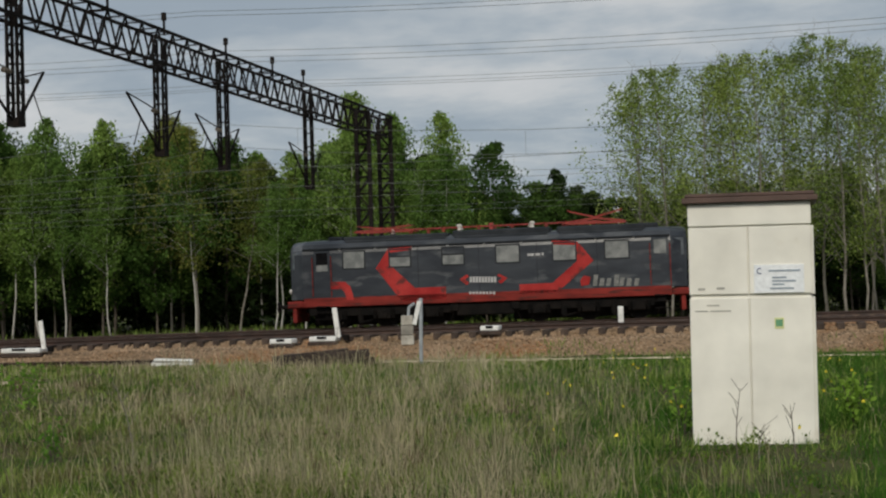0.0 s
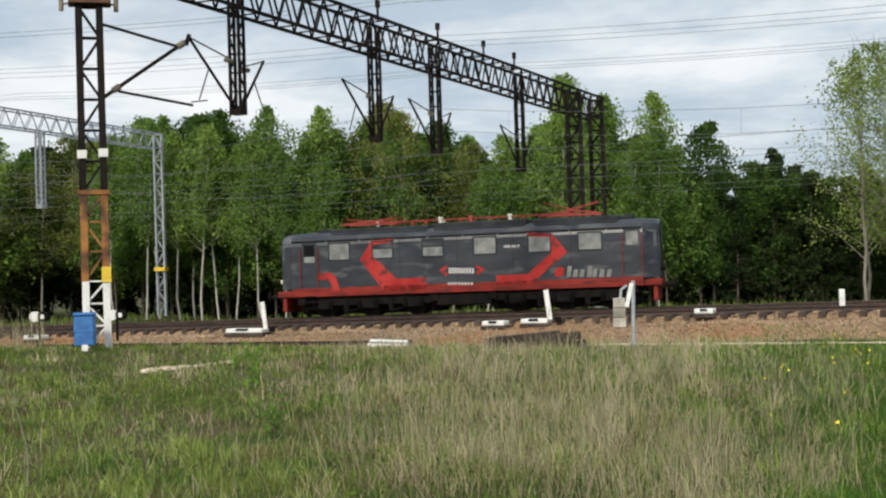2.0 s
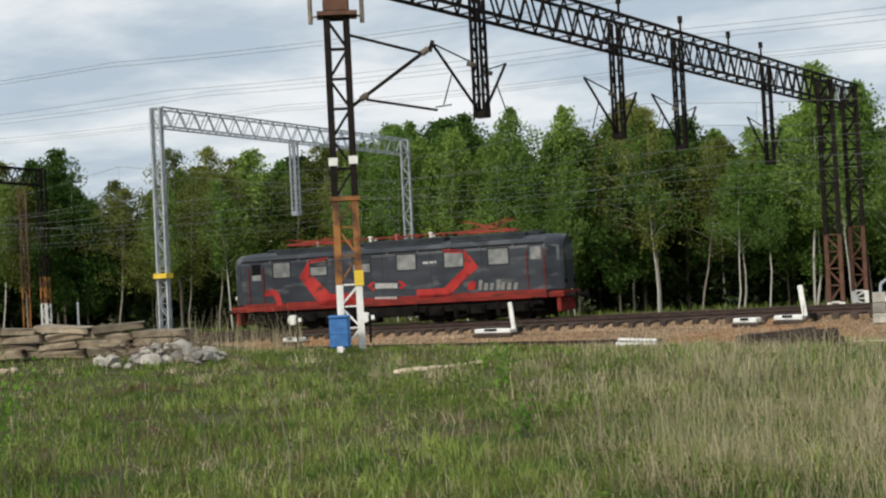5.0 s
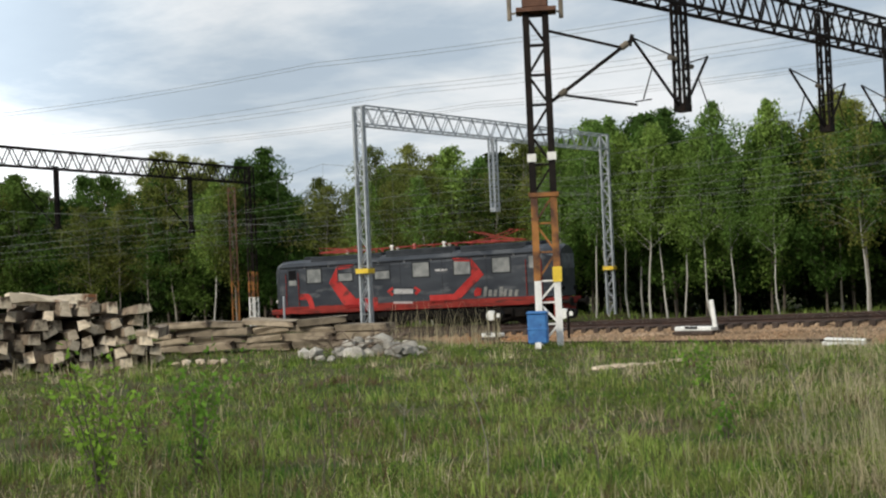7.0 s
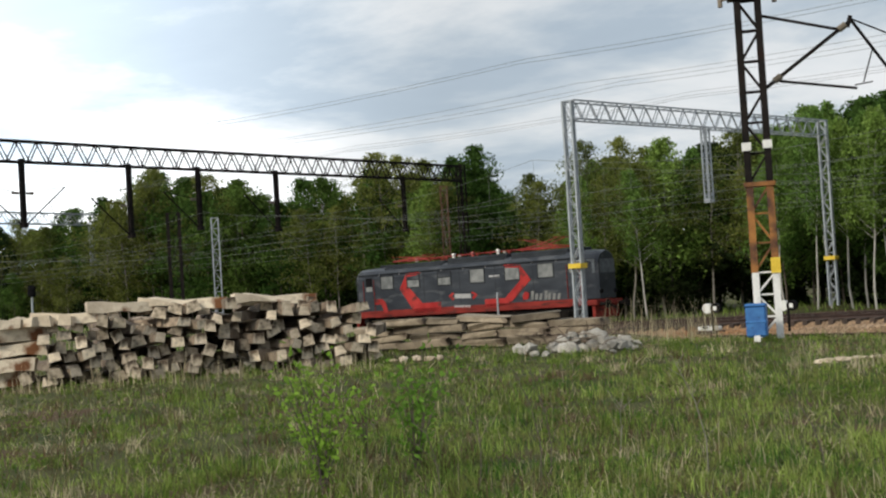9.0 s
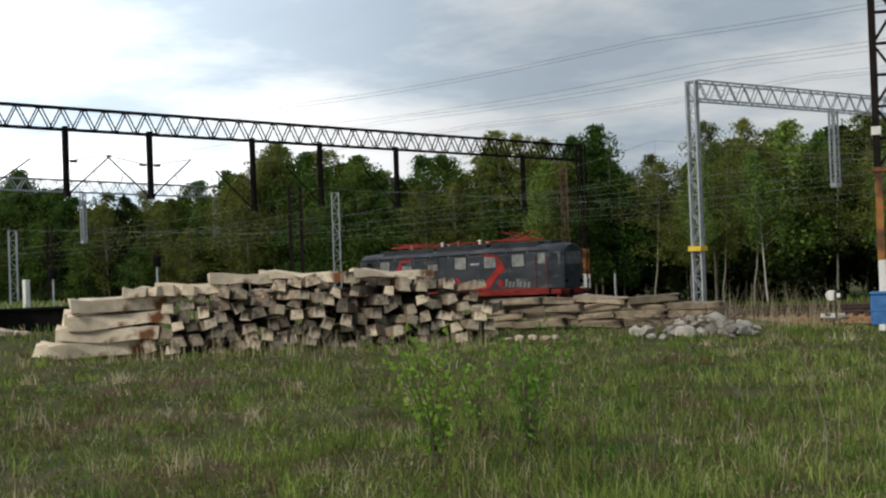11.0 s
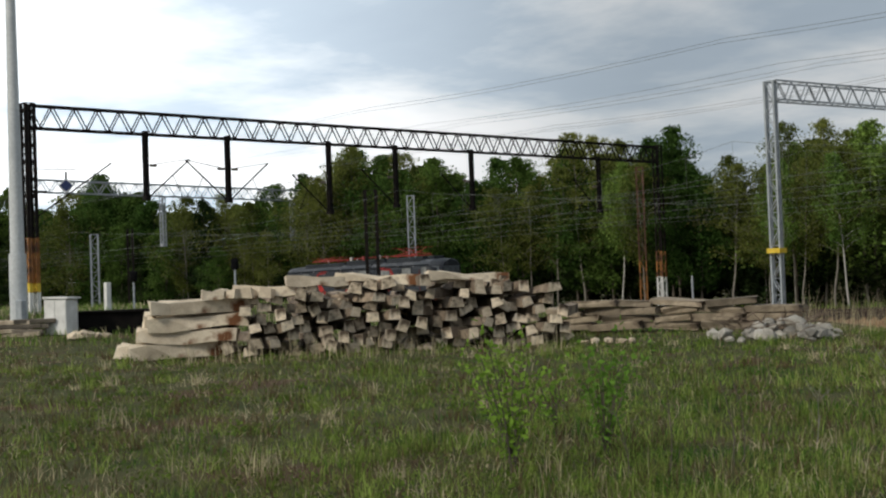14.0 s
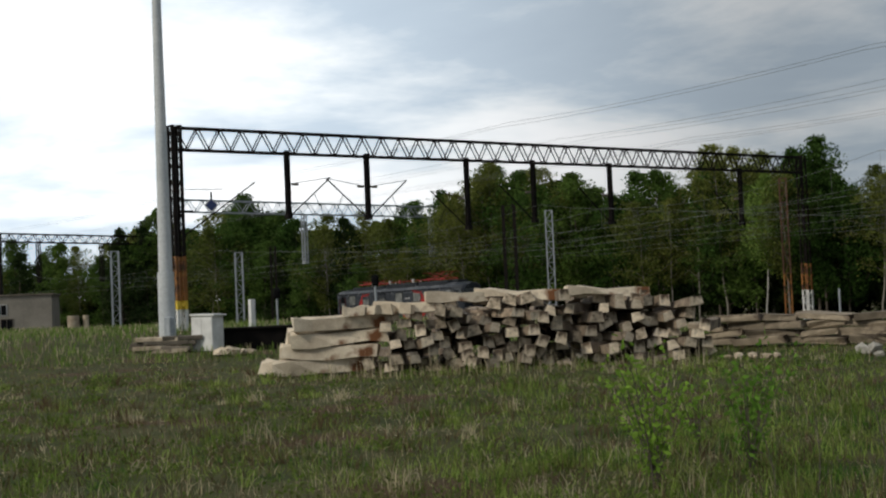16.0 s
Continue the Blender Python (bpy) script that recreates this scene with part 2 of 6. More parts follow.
def main_y(x):
    """Centre line of the main track: straight to the west, curving towards the camera in the east."""
    x = np.asarray(x, dtype=float)
    a = np.clip(x + 14, 0, 34)
    return 61.86 - 0.0437 * x - 0.003 * a * a - 0.204 * np.maximum(x - 20, 0)


def branch_y(x):
    """Centre line of the branch track, which leaves the main track by a turnout in the west."""
    x = np.asarray(x, dtype=float)
    return np.where(x > -34, 47.8 - 0.275 * x, main_y(x) - 6.2 * np.clip((x + 70) / 36, 0, 1) ** 1.34)


def branch_rail_z(x):
    return np.interp(x, (-70, -45, -21, -12, -1, 5, 40), (main_rail_z(-70), -0.70, -0.32, -0.20, -0.06, 0.0, 0.03))


def land(x, y):
    """Height of the grassland."""
    x, y = np.asarray(x, dtype=float), np.asarray(y, dtype=float)
    d = (branch_y(x) - y) * 0.964
    foot = -0.92 + 0.67 * sm((-x - 23) / 10)
    z = foot * (1 - sm((d - 5) / (22 - 3 * sm((-x - 4) / 8))))
    z = z + 0.8 * sm((-x - 34) / 20) * sm((52 - y) / 10)
    z = z - 0.6 * sm((y - 52) / 10) * sm((-x - 15) / 30)
    inside = sm((x + 100) / 20) * sm((70 - x) / 10)
    w = (1 - sm((np.abs(y - branch_y(x)) * 0.964 - 3.0) / 3.0)) * inside
    z = z * (1 - w) + (branch_rail_z(x) - 0.95) * w
    w = (1 - sm((np.abs(y - main_y(x)) - 3.0) / 3.0)) * sm((330 + x) / 20) * sm((160 - x) / 10)
    z = z * (1 - w) + (main_rail_z(x) - 0.95) * w
    far = sm((np.hypot(x, y) - 160) / 200)
    return z * (1 - far) - 0.5 * far


def land_z(x, y):
    return float(land(x, y))


# ---- ground ----
def ground_sheet():
    xs = np.concatenate([-np.geomspace(2500, 130, 14), np.arange(-125, 70, 1.5), np.geomspace(72, 2500, 14)])
    ys = np.concatenate([-np.geomspace(2500, 8, 16), np.arange(-6, 120, 1.5), np.geomspace(124, 2500, 16)])
    gx, gy = np.meshgrid(xs, ys)
    gz = land(gx, gy)
    near = np.hypot(gx, gy) < 90
    bumps = np.sin(gx * 0.9 + 1.3 * np.sin(gy * 0.35)) * np.sin(gy * 0.7 + np.sin(gx * 0.5)) * 0.035
    gz = gz + np.where(near, bumps, 0)
    v = np.stack([gx, gy, gz], -1).reshape(-1, 3)
    nx, ny = len(xs), len(ys)
    i = (np.arange(ny - 1)[:, None] * nx + np.arange(nx - 1)[None]).ravel()
    f = np.stack([i, i + 1, i + nx + 1, i + nx], -1)
    tagged(new("ground", arrays("ground", v, f, [M_EARTH], True)), "uneven grassy earth of the railway yard", "ground", kind="structure")


ground_sheet()


def ballast_bed(name, xs, yc, zr, half_near, half_far, label):
    """A raised bed along a track: top 0.16 m under the rail heads, sloped shoulders down to the land."""
    prof = ((-4.5, -1.25), (-half_near, -0.50), (-1.45, -0.43), (-1.2, -0.27), (half_far, -0.22), (half_far + 1.2, -1.25))
    rng = np.random.default_rng(5)
    v, nx = [], len(xs)
    for off, dz in prof:
        wob = rng.normal(0, 0.06, nx)
        v.append(np.stack([xs, yc + off + wob, zr + dz + wob * 0.3], -1))
    v = np.concatenate(v)
    i = np.concatenate([np.arange(nx - 1) + k * nx for k in range(len(prof) - 1)])
    f = np.stack([i, i + 1, i + nx + 1, i + nx], -1)
    return tagged(new(name, arrays(name, v, f, [M_BALLAST], True)), label, "ballast", kind="structure")


XB = np.arange(-66, 60, 0.5)
XM = np.arange(-320, 160, 1.0)
ballast_bed("ballast_bed_1", XB, branch_y(XB), branch_rail_z(XB), 2.4, 3.0, "rust-tinted crushed stone bed under the branch track")
ballast_bed("ballast_bed_2", XM, main_y(XM), main_rail_z(XM), 2.2, 2.6, "crushed stone bed under the main track")


def stones(name, n, xa, xb, label):
    """Loose ballast stones over the near shoulder of the branch bed."""
    rng = np.random.default_rng(8)
    x = rng.uniform(xa, xb, n)
    off = rng.uniform(-4.4, 1.0, n)
    zr, yc = branch_rail_z(x), branch_y(x)
    z = zr + np.interp(off, (-4.5, -2.4, -1.45, -1.2, 1.0), (-1.25, -0.50, -0.43, -0.27, -0.23)) + 0.01
    y = yc + off
    s = rng.uniform(0.025, 0.07, n)
    base = np.array([(1, 0, 0), (-0.5, 0.87, 0), (-0.5, -0.87, 0), (0.1, 0.1, 0.9), (0, 0, -0.6)])
    tri = np.array([(0, 1, 3), (1, 2, 3), (2, 0, 3), (1, 0, 4), (2, 1, 4), (0, 2, 4)])
    a = rng.uniform(0, 6.28, n)
    ca, sa = np.cos(a), np.sin(a)
    b = base[None] * rng.uniform(0.7, 1.3, (n, 5, 1)) * s[:, None, None]
    v = np.stack([b[..., 0] * ca[:, None] - b[..., 1] * sa[:, None] + x[:, None], b[..., 0] * sa[:, None] + b[..., 1] * ca[:, None] + y[:, None], b[..., 2] + z[:, None]], -1).reshape(-1, 3)
    f = (tri[None] + 5 * np.arange(n)[:, None, None]).reshape(-1, 3)
    tagged(new(name, arrays(name, v, f, [M_STONE])), label, "gravel", kind="stuff")


stones("ballast_stones", 34000, -46, 24, "loose rusty and grey ballast stones on the track shoulder")


def rail_line(name, xs, yc, z, side, label, h=0.15, top=True):
    """One rail with a foot, a web and a head."""
    sec = ((-0.07, -h), (-0.07, -h + 0.02), (-0.012, -h + 0.03), (-0.012, -0.05), (-0.036, -0.04), (-0.036, 0), (0.036, 0), (0.036, -0.04), (0.012, -0.05), (0.012, -h + 0.03), (0.07, -h + 0.02), (0.07, -h))
    k, nx = len(sec), len(xs)
    v = np.concatenate([np.stack([xs, yc + side + a, z + b], -1) for a, b in sec])
    fs = []
    for j in range(k - 1):
        i = np.arange(nx - 1) + j * nx
        fs.append(np.stack([i, i + 1, i + nx + 1, i + nx], -1))
    me = arrays(name, v, np.concatenate(fs), [M_RAIL, M_RAILTOP])
    if top:
        idx = np.zeros(len(me.polygons), dtype=np.int32)
        idx[5 * (nx - 1):6 * (nx - 1)] = 1
        me.polygons.foreach_set("material_index", idx)
    ob = new(name, me)
    return tagged(ob, label)


def track(name, xs, yc, zr, label, sleepers):
    t = thing(name, label, "railway track", kind="structure")
    for side in (-0.75, 0.75):
        r = rail_line("rail", xs, yc, zr, side, "")
        r.parent = t
    bm = bmesh.new()
    box(bm, -0.13, -1.3, -0.42, 0.13, 1.3, -0.155, 0.02)
    me = mesh_of(bm, "sleeper", M_SLEEPER)
    for x in sleepers:
        s = new("sleeper", me)
        s.parent = t
        slope = math.atan2(float(np.interp(x + 1, xs, yc) - np.interp(x - 1, xs, yc)), 2)
        s.matrix_basis = Matrix.Translation((x, float(np.interp(x, xs, yc)), float(np.interp(x, xs, zr)))) @ Matrix.Rotation(slope, 4, "Z")
    return t


track("track_1", XM, main_y(XM), main_rail_z(XM), "rusty main track on dark sleepers", np.arange(-120, 40, 0.62))
track("track_2", XB, branch_y(XB), branch_rail_z(XB), "rusty branch track that joins the main track at a turnout", np.arange(-52, 40, 0.62))


# ---- overhead line masts and gantries ----
def lattice_leg(bm, base, top, w0, w1, chord, lace, depth=0.35, step=0.75):
    """A two-chord laced mast, tapering from w0 to w1 (across the view) with a little depth."""
    b, t = Vector(base), Vector(top)
    n = max(3, int((t - b).length / step))
    for dy in (-depth / 2, depth / 2):
        for sx in (-1, 1):
            bar(bm, b + Vector((sx * w0 / 2, dy, 0)), t + Vector((sx * w1 / 2, dy, 0)), chord)
        for i in range(n):
            p, q = b.lerp(t, i / n), b.lerp(t, (i + 1) / n)
            a = w0 + (w1 - w0) * i / n
            c = w0 + (w1 - w0) * (i + 1) / n
            s = 1 if i % 2 else -1
            bar(bm, p + Vector((s * a / 2, dy, 0)), q + Vector((-s * c / 2, dy, 0)), lace)
            bar(bm, q + Vector((-c / 2, dy, 0)), q + Vector((c / 2, dy, 0)), lace * 0.8)
    for i in range(n + 1):
        p = b.lerp(t, i / n)
        a = w0 + (w1 - w0) * i / n
        for sx in (-1, 1):
            bar(bm, p + Vector((sx * a / 2, -depth / 2, 0)), p + Vector((sx * a / 2, depth / 2, 0)), lace * 0.8)
    return bm


def truss_beam(bm, a, b, h, w, chord, lace, step):
    """A box truss from a to b: four chords, zigzag webs."""
    a, b = Vector(a), Vector(b)
    d = (b - a).normalized()
    side = Vector((-d.y, d.x, 0)).normalized() * w / 2
    up = Vector((0, 0, h))
    for s in (-1, 1):
        for u in (Vector(), -up):
            bar(bm, a + side * s + u, b + side * s + u, chord)
    n = int((b - a).length / step)
    for i in range(n):
        p, q = a.lerp(b, i / n), a.lerp(b, (i + 1) / n)
        mid = (p + q) / 2
        for s in (-1, 1):
            bar(bm, p + side * s, mid + side * s - up, lace)
            bar(bm, mid + side * s - up, q + side * s, lace)
        bar(bm, p + side, p - side, lace * 0.8)
        bar(bm, mid + side - up, mid - side - up, lace * 0.8)
    return bm


def plate(bm, pts, y0, y1):
    """A flat plate from an outline in x and z, between y0 (near) and y1."""
    f = [bm.verts.new((x, y0, z)) for x, z in pts]
    b = [bm.verts.new((x, y1, z)) for x, z in pts]
    bm.faces.new(f)
    bm.faces.new(b[::-1])
    for i in range(len(f)):
        j = (i + 1) % len(f)
        bm.faces.new((f[j], f[i], b[i], b[j]))
    bmesh.ops.recalc_face_normals(bm, faces=bm.faces[:])
    return bm


def on_line(a, b, az):
    """Where the line from a to b in the plan crosses the compass line az (degrees) from the camera's spot."""
    s, c = math.sin(radians(az)), math.cos(radians(az))
    dx, dy = b[0] - a[0], b[1] - a[1]
    k = (a[1] * s - a[0] * c) / (dx * c - dy * s)
    return a[0] + k * dx, a[1] + k * dy


def frame_of(a, b):
    """A turn about z that lays local x along a to b."""
    return math.atan2(b[1] - a[1], b[0] - a[0])


def hanger(parent, x, y, zt, zb, turn, mat, w=0.25, arms=((-1, 2.3, 1.7), (1, 1.4, 1.55))):
    """A laced drop post under a beam, with catenary brackets and insulators."""
    m = Matrix.Translation((x, y, 0)) @ Matrix.Rotation(turn, 4, "Z")
    bm = bmesh.new()
    lattice_leg(bm, (0, 0, zb), (0, 0, zt), w, w, 0.05, 0.024, 0.3 if w > 0.2 else 0.14, 0.5)
    box(bm, -w / 2 - 0.05, -0.18, zb - 0.12, w / 2 + 0.05, 0.18, zb + 0.1)
    h = part("drop_post", bm, mat, parent, m=m)
    for side, reach, rise in arms:
        bm = bmesh.new()
        bar(bm, (side * 0.1, 0, zb), (side * reach, 0, zb + rise), 0.04)
        bar(bm, (side * reach, 0, zb + rise), (side * 0.15, 0, zb + rise - 0.35), 0.022)
        bar(bm, (side * reach * 0.6, 0, zb + rise * 0.6), (side * (reach * 0.6 + 0.5), 0, zb + 0.1), 0.018)
        part("bracket", bm, mat, h)
        bm = bmesh.new()
        for k in range(4):
            cyl(bm, (side * (0.25 + 0.09 * k), 0, zb + rise - 0.37), (side * (0.30 + 0.09 * k), 0, zb + rise - 0.37), 0.07, sides=8)
        part("insulator", bm, M_DARKCONC, h)
    return h


def top_spur(parent, x, y, z, mat):
    """The small upright with an outrigger that carries the feeder wire over a beam."""
    bm = bmesh.new()
    bar(bm, (0, 0, z), (0, 0, z + 0.55), 0.05)
    bar(bm, (0, 0, z + 0.12), (-0.7, 0, z + 0.08), 0.03)
    cyl(bm, (0, 0, z + 0.5), (0, 0, z + 0.75), 0.09, sides=8)
    part("feeder_spur", bm, mat, parent, m=Matrix.Translation((x, y, 0)))


def painted_leg(parent, x, y, z0, z1, turn, bands, w, chord, lace, depth, name="mast"):
    """A laced mast in stacked painted lengths: bands of (upper height over its foot, material)."""
    lo = 0.0
    m = Matrix.Translation((x, y, z0)) @ Matrix.Rotation(turn, 4, "Z")
    for hi, mat in bands:
        bm = bmesh.new()
        lattice_leg(bm, (0, 0, lo), (0, 0, min(hi, z1 - z0)), w, w, chord, lace, depth, 0.72)
        part(name, bm, mat, parent, m=m)
        lo = hi


# black gantry over the yard, with its painted near mast
GA, GB, GZ = (-12.85, 29.4), (-2.65, 67.6), 10.0
g_turn = frame_of(GA, GB)
black_gantry = thing("catenary_gantry", "long blackened steel lattice gantry with rusty mast feet over the tracks", "gantry")
bm = bmesh.new()
truss_beam(bm, (*GA, GZ), (*GB, GZ), 1.08, 0.75, 0.062, 0.034, 1.05)
part("beam", bm, M_BLACKSTEEL, black_gantry)
M_POSE = pose(*GA, 0.0, 0, 0, 23.6)
for lo, hi, mat, nm, lab in ((0, 1.55, M_WHITE, "mast_foot", "white-painted mast foot"), (1.55, 3.62, M_RUST, "mast_middle", "rusty orange mast middle"), (3.62, 10.1, M_BLACKSTEEL, "mast_top", "black mast top")):
    bm = bmesh.new()
    lattice_leg(bm, (0, 0, lo), (0, 0, hi), 0.48, 0.46, 0.115, 0.032, 0.2, 0.7)
    part(nm, bm, mat, black_gantry, lab, m=M_POSE)
for z, s, mat in ((1.62, 1, M_YELLOW), (4.50, -1, M_WHITE), (4.53, 1, M_WHITE)):
    bm = bmesh.new()
    box(bm, s * 0.24 - 0.108, -0.208, z - 0.1, s * 0.24 + 0.108, 0.208, z + (0.26 if mat is M_YELLOW else 0.09))
    part("painted_band", bm, mat, black_gantry, m=M_POSE)
bm = bmesh.new()
box(bm, -0.36, -0.22, 3.56, 0.36, 0.22, 3.66)
part("joint_plate", bm, M_RUST, black_gantry, m=M_POSE)
bm = bmesh.new()
bar(bm, (0.3, 0, 5.85), (2.3, 0.1, 7.25), 0.045, 6)
bar(bm, (0.3, 0, 7.55), (1.98, 0.1, 7.08), 0.035, 6)
bar(bm, (2.22, 0.1, 7.1), (2.3, 0.1, 7.36), 0.07)
bar(bm, (0.62, 0, 5.98), (2.35, 0.2, 5.68), 0.032, 6)
bar(bm, (2.3, 0.15, 5.75), (2.7, 0.2, 5.8), 0.02)
part("cantilever", bm, M_BLACKSTEEL, black_gantry, m=M_POSE)
for k0 in (0.10, 0.86):
    q0 = Vector((0.3, 0, 5.85)).lerp(Vector((2.3, 0.1, 7.25)), k0)
    q1 = Vector((0.3, 0, 5.85)).lerp(Vector((2.3, 0.1, 7.25)), k0 + 0.08)
    part("insulator", cyl(bmesh.new(), q0, q1, 0.08, sides=10), M_DARKCONC, black_gantry, m=M_POSE)
bm = bmesh.new()
box(bm, -0.46, -0.3, 8.0, 0.5, 0.3, 8.1)
box(bm, -0.3, -0.25, 8.1, 0.3, 0.25, 8.4, 0.03)
part("switch_platform", bm, M_BROWNRUST, black_gantry, m=M_POSE)
for s in (-0.62, 0.62):
    bm = bmesh.new()
    bar(bm, (s * 0.5, 0, 8.05), (s, 0, 8.0), 0.03)
    cyl(bm, (s, 0, 7.85), (s, 0, 8.5), 0.06, sides=8)
    part("platform_insulator", bm, M_DARKCONC, black_gantry, m=M_POSE)
for az, el in ((-17.55, 7.12), (-11.72, 5.85), (-9.14, 5.2), (-5.55, 4.31)):
    x, y = on_line(GA, GB, az)
    hanger(black_gantry, x, y, GZ - 0.2, EYE + math.hypot(x, y) * math.tan(radians(el)), g_turn, M_BLACKSTEEL)
for az in (-17.3, -13.8, -11.5, -8.95, -7.0, -5.7):
    top_spur(black_gantry, *on_line(GA, GB, az), GZ, M_BLACKSTEEL)
for k in (0.905, 0.995):
    x, y = GA[0] + k * (GB[0] - GA[0]), GA[1] + k * (GB[1] - GA[1])
    painted_leg(black_gantry, x, y, land_z(x, y) - 0.1, GZ - 0.1, 0, ((1.1, M_WHITE), (4.2, M_BROWNRUST), (12, M_BLACKSTEEL)), 0.6, 0.13, 0.055, 0.5)

# galvanised gantry
HA, HB, HZ = (-31.96, 52.38), (-28.2, 73.7), 10.0
h_turn = frame_of(HA, HB)
grey_gantry = thing("catenary_gantry", "galvanised grey steel lattice gantry with yellow bands on its masts", "gantry")
bm = bmesh.new()
truss_beam(bm, (*HA, HZ), (*HB, HZ), 0.85, 0.7, 0.05, 0.026, 1.0)
part("beam", bm, M_GALV, grey_gantry)
for (x, y), zf in ((HA, -0.3), (HB, -0.5)):
    painted_leg(grey_gantry, x, y, zf, HZ, 0, ((13, M_GALV),), 0.46, 0.062, 0.024, 0.2)
    bm = bmesh.new()
    box(bm, -0.33, -0.3, 2.6, 0.33, 0.3, 2.82)
    part("painted_band", bm, M_YELLOW, grey_gantry, m=pose(x, y, zf))
x, y = on_line(HA, HB, -25.7)
hanger(grey_gantry, x, y, HZ - 0.8, EYE + math.hypot(x, y) * math.tan(radians(3.25)), h_turn, M_GALV, 0.3, ())

# second black gantry
BA, BB, BZ = (-54.5, 28.3), (-52.9, 72.4), 10.0
b_turn = frame_of(BA, BB)
far_gantry = thing("catenary_gantry", "black steel lattice gantry with many drop posts across the yard", "gantry")
bm = bmesh.new()
truss_beam(bm, (*BA, BZ), (*BB, BZ), 1.0, 0.3, 0.075, 0.034, 1.12)
part("beam", bm, M_BLACKSTEEL, far_gantry)
painted_leg(far_gantry, BA[0], BA[1], 0.55, BZ + 0.1, 0, ((1.2, M_WHITE), (1.6, M_YELLOW), (3.6, M_RUST), (12, M_BLACKSTEEL)), 0.42, 0.09, 0.03, 0.4)
painted_leg(far_gantry, BB[0], BB[1], -0.5, BZ + 0.1, 0, ((1.9, M_WHITE), (3.6, M_RUST), (12, M_BLACKSTEEL)), 0.42, 0.06, 0.03, 0.4)
for az, el, sides in ((-57.86, 4.03, (1,)), (-54.46, 3.85, (-1, 1)), (-50.18, 3.23, (-1,)), (-47.33, 3.41, (-1,)), (-44.07, 3.18, (-1,)), (-38.65, 2.84, (-1,))):
    x, y = on_line(BA, BB, az)
    hanger(far_gantry, x, y, BZ - 0.85, EYE + math.hypot(x, y) * math.tan(radians(el)), b_turn, M_BLACKSTEEL, 0.16, [(q, 2.4, 1.9) for q in sides])


# long bracket and diamond board on the near mast of that gantry
bm = bmesh.new()
bar(bm, (0, 0.2, 5.0), (0, 4.1, 7.6), 0.04)
bar(bm, (0, 0.2, 7.2), (0, 2.4, 7.25), 0.02)
bar(bm, (0, 0.2, 6.2), (0, 0.8, 6.2), 0.06, 8)
part("bracket", bm, M_BLACKSTEEL, far_gantry, m=pose(*BA, 0))
bm = bmesh.new()
plate(bm, [(-0.34, 0), (0, -0.34), (0.34, 0), (0, 0.34)], -0.02, 0.02)
sign = part("diamond_board", bm, M_WHITE, far_gantry, "white diamond catenary board", m=pose(BA[0] + 0.06, BA[1] + 1.75, 6.5, 0, 0, 58))
bm = bmesh.new()
for k in (0.27, 0.12):
    plate(bm, [(-k, 0), (0, -k), (k, 0), (0, k)], -0.032 - (0.27 - k) * 0.1, -0.018)
part("diamond_ring", bm, M_SIGNBLUE, sign)
bm = bmesh.new()
bar(bm, (0, 0, 0.3), (0, 0, 0.62), 0.06)
part("lamp_stub", bm, M_DARKVOID, sign)

# rusty lattice mast beside the far leg, and more of the line to the west
def single_mast(az, d, el_top, z0, w, bands, label, chord=0.06):
    x, y = d * math.sin(radians(az)), d * math.cos(radians(az))
    m = thing("catenary_mast", label, "mast")
    painted_leg(m, x, y, z0, EYE + d * math.tan(radians(el_top)), radians(-az), bands, w, chord, 0.028, 0.35)
    return m


single_mast(-36.93, 87, 4.60, -0.5, 0.42, ((3.0, M_RUST), (20, M_BROWNRUST)), "rust-brown lattice mast with orange foot")
single_mast(-48.45, 86, 4.10, -0.4, 0.7, ((20, M_BLACKSTEEL),), "wide black lattice mast among the far tracks", 0.16)
single_mast(-46.74, 99, 3.80, -0.4, 0.5, ((20, M_GALV),), "galvanised lattice mast among the far tracks", 0.07)
single_mast(-60.05, 106, 2.55, -0.3, 0.55, ((20, M_GALV),), "galvanised lattice mast far along the line", 0.1)
single_mast(-65.16, 104, 2.78, -0.2, 0.55, ((20, M_GALV),), "galvanised lattice mast far along the line", 0.1)
single_mast(-58.6, 112, 2.75, -0.4, 0.4, ((20, M_BLACKSTEEL),), "black lattice mast far along the line", 0.12)


def far_portal(a, b, zt, mat, label, drops, h, w, chord):
    g = thing("catenary_gantry", label, "gantry")
    bm = bmesh.new()
    truss_beam(bm, (*a, zt), (*b, zt), h, 0.4, chord, chord * 0.5, 1.4)
    part("beam", bm, mat, g)
    for x, y in (a, b):
        painted_leg(g, x, y, land_z(x, y) - 0.2, zt, radians(55), ((20, mat),), w, chord * 1.5, 0.03, 0.4)
    for k, zb in drops:
        x, y = a[0] + k * (b[0] - a[0]), a[1] + k * (b[1] - a[1])
        hanger(g, x, y, zt - h, zb, frame_of(a, b), mat, 0.3, ())


far_portal((-88.5, 45.5), (-93.0, 88.0), 10.0, M_GALV, "far galvanised lattice gantry over the western tracks", ((0.29, 5.3), (0.62, 5.2)), 0.9, 0.6, 0.07)
far_portal((-125.0, 46.0), (-136.5, 84.0), 10.0, M_BLACKSTEEL, "distant black lattice gantry over the western tracks", ((0.12, 5.4), (0.32, 5.4), (0.52, 5.4), (0.78, 5.4)), 0.8, 0.5, 0.09)
far_portal((-190.0, 58.0), (-200.0, 100.0), 10.0, M_GALV, "distant galvanised lattice gantry at the yard's end", ((0.3, 5.4), (0.7, 5.4)), 0.8, 0.5, 0.09)


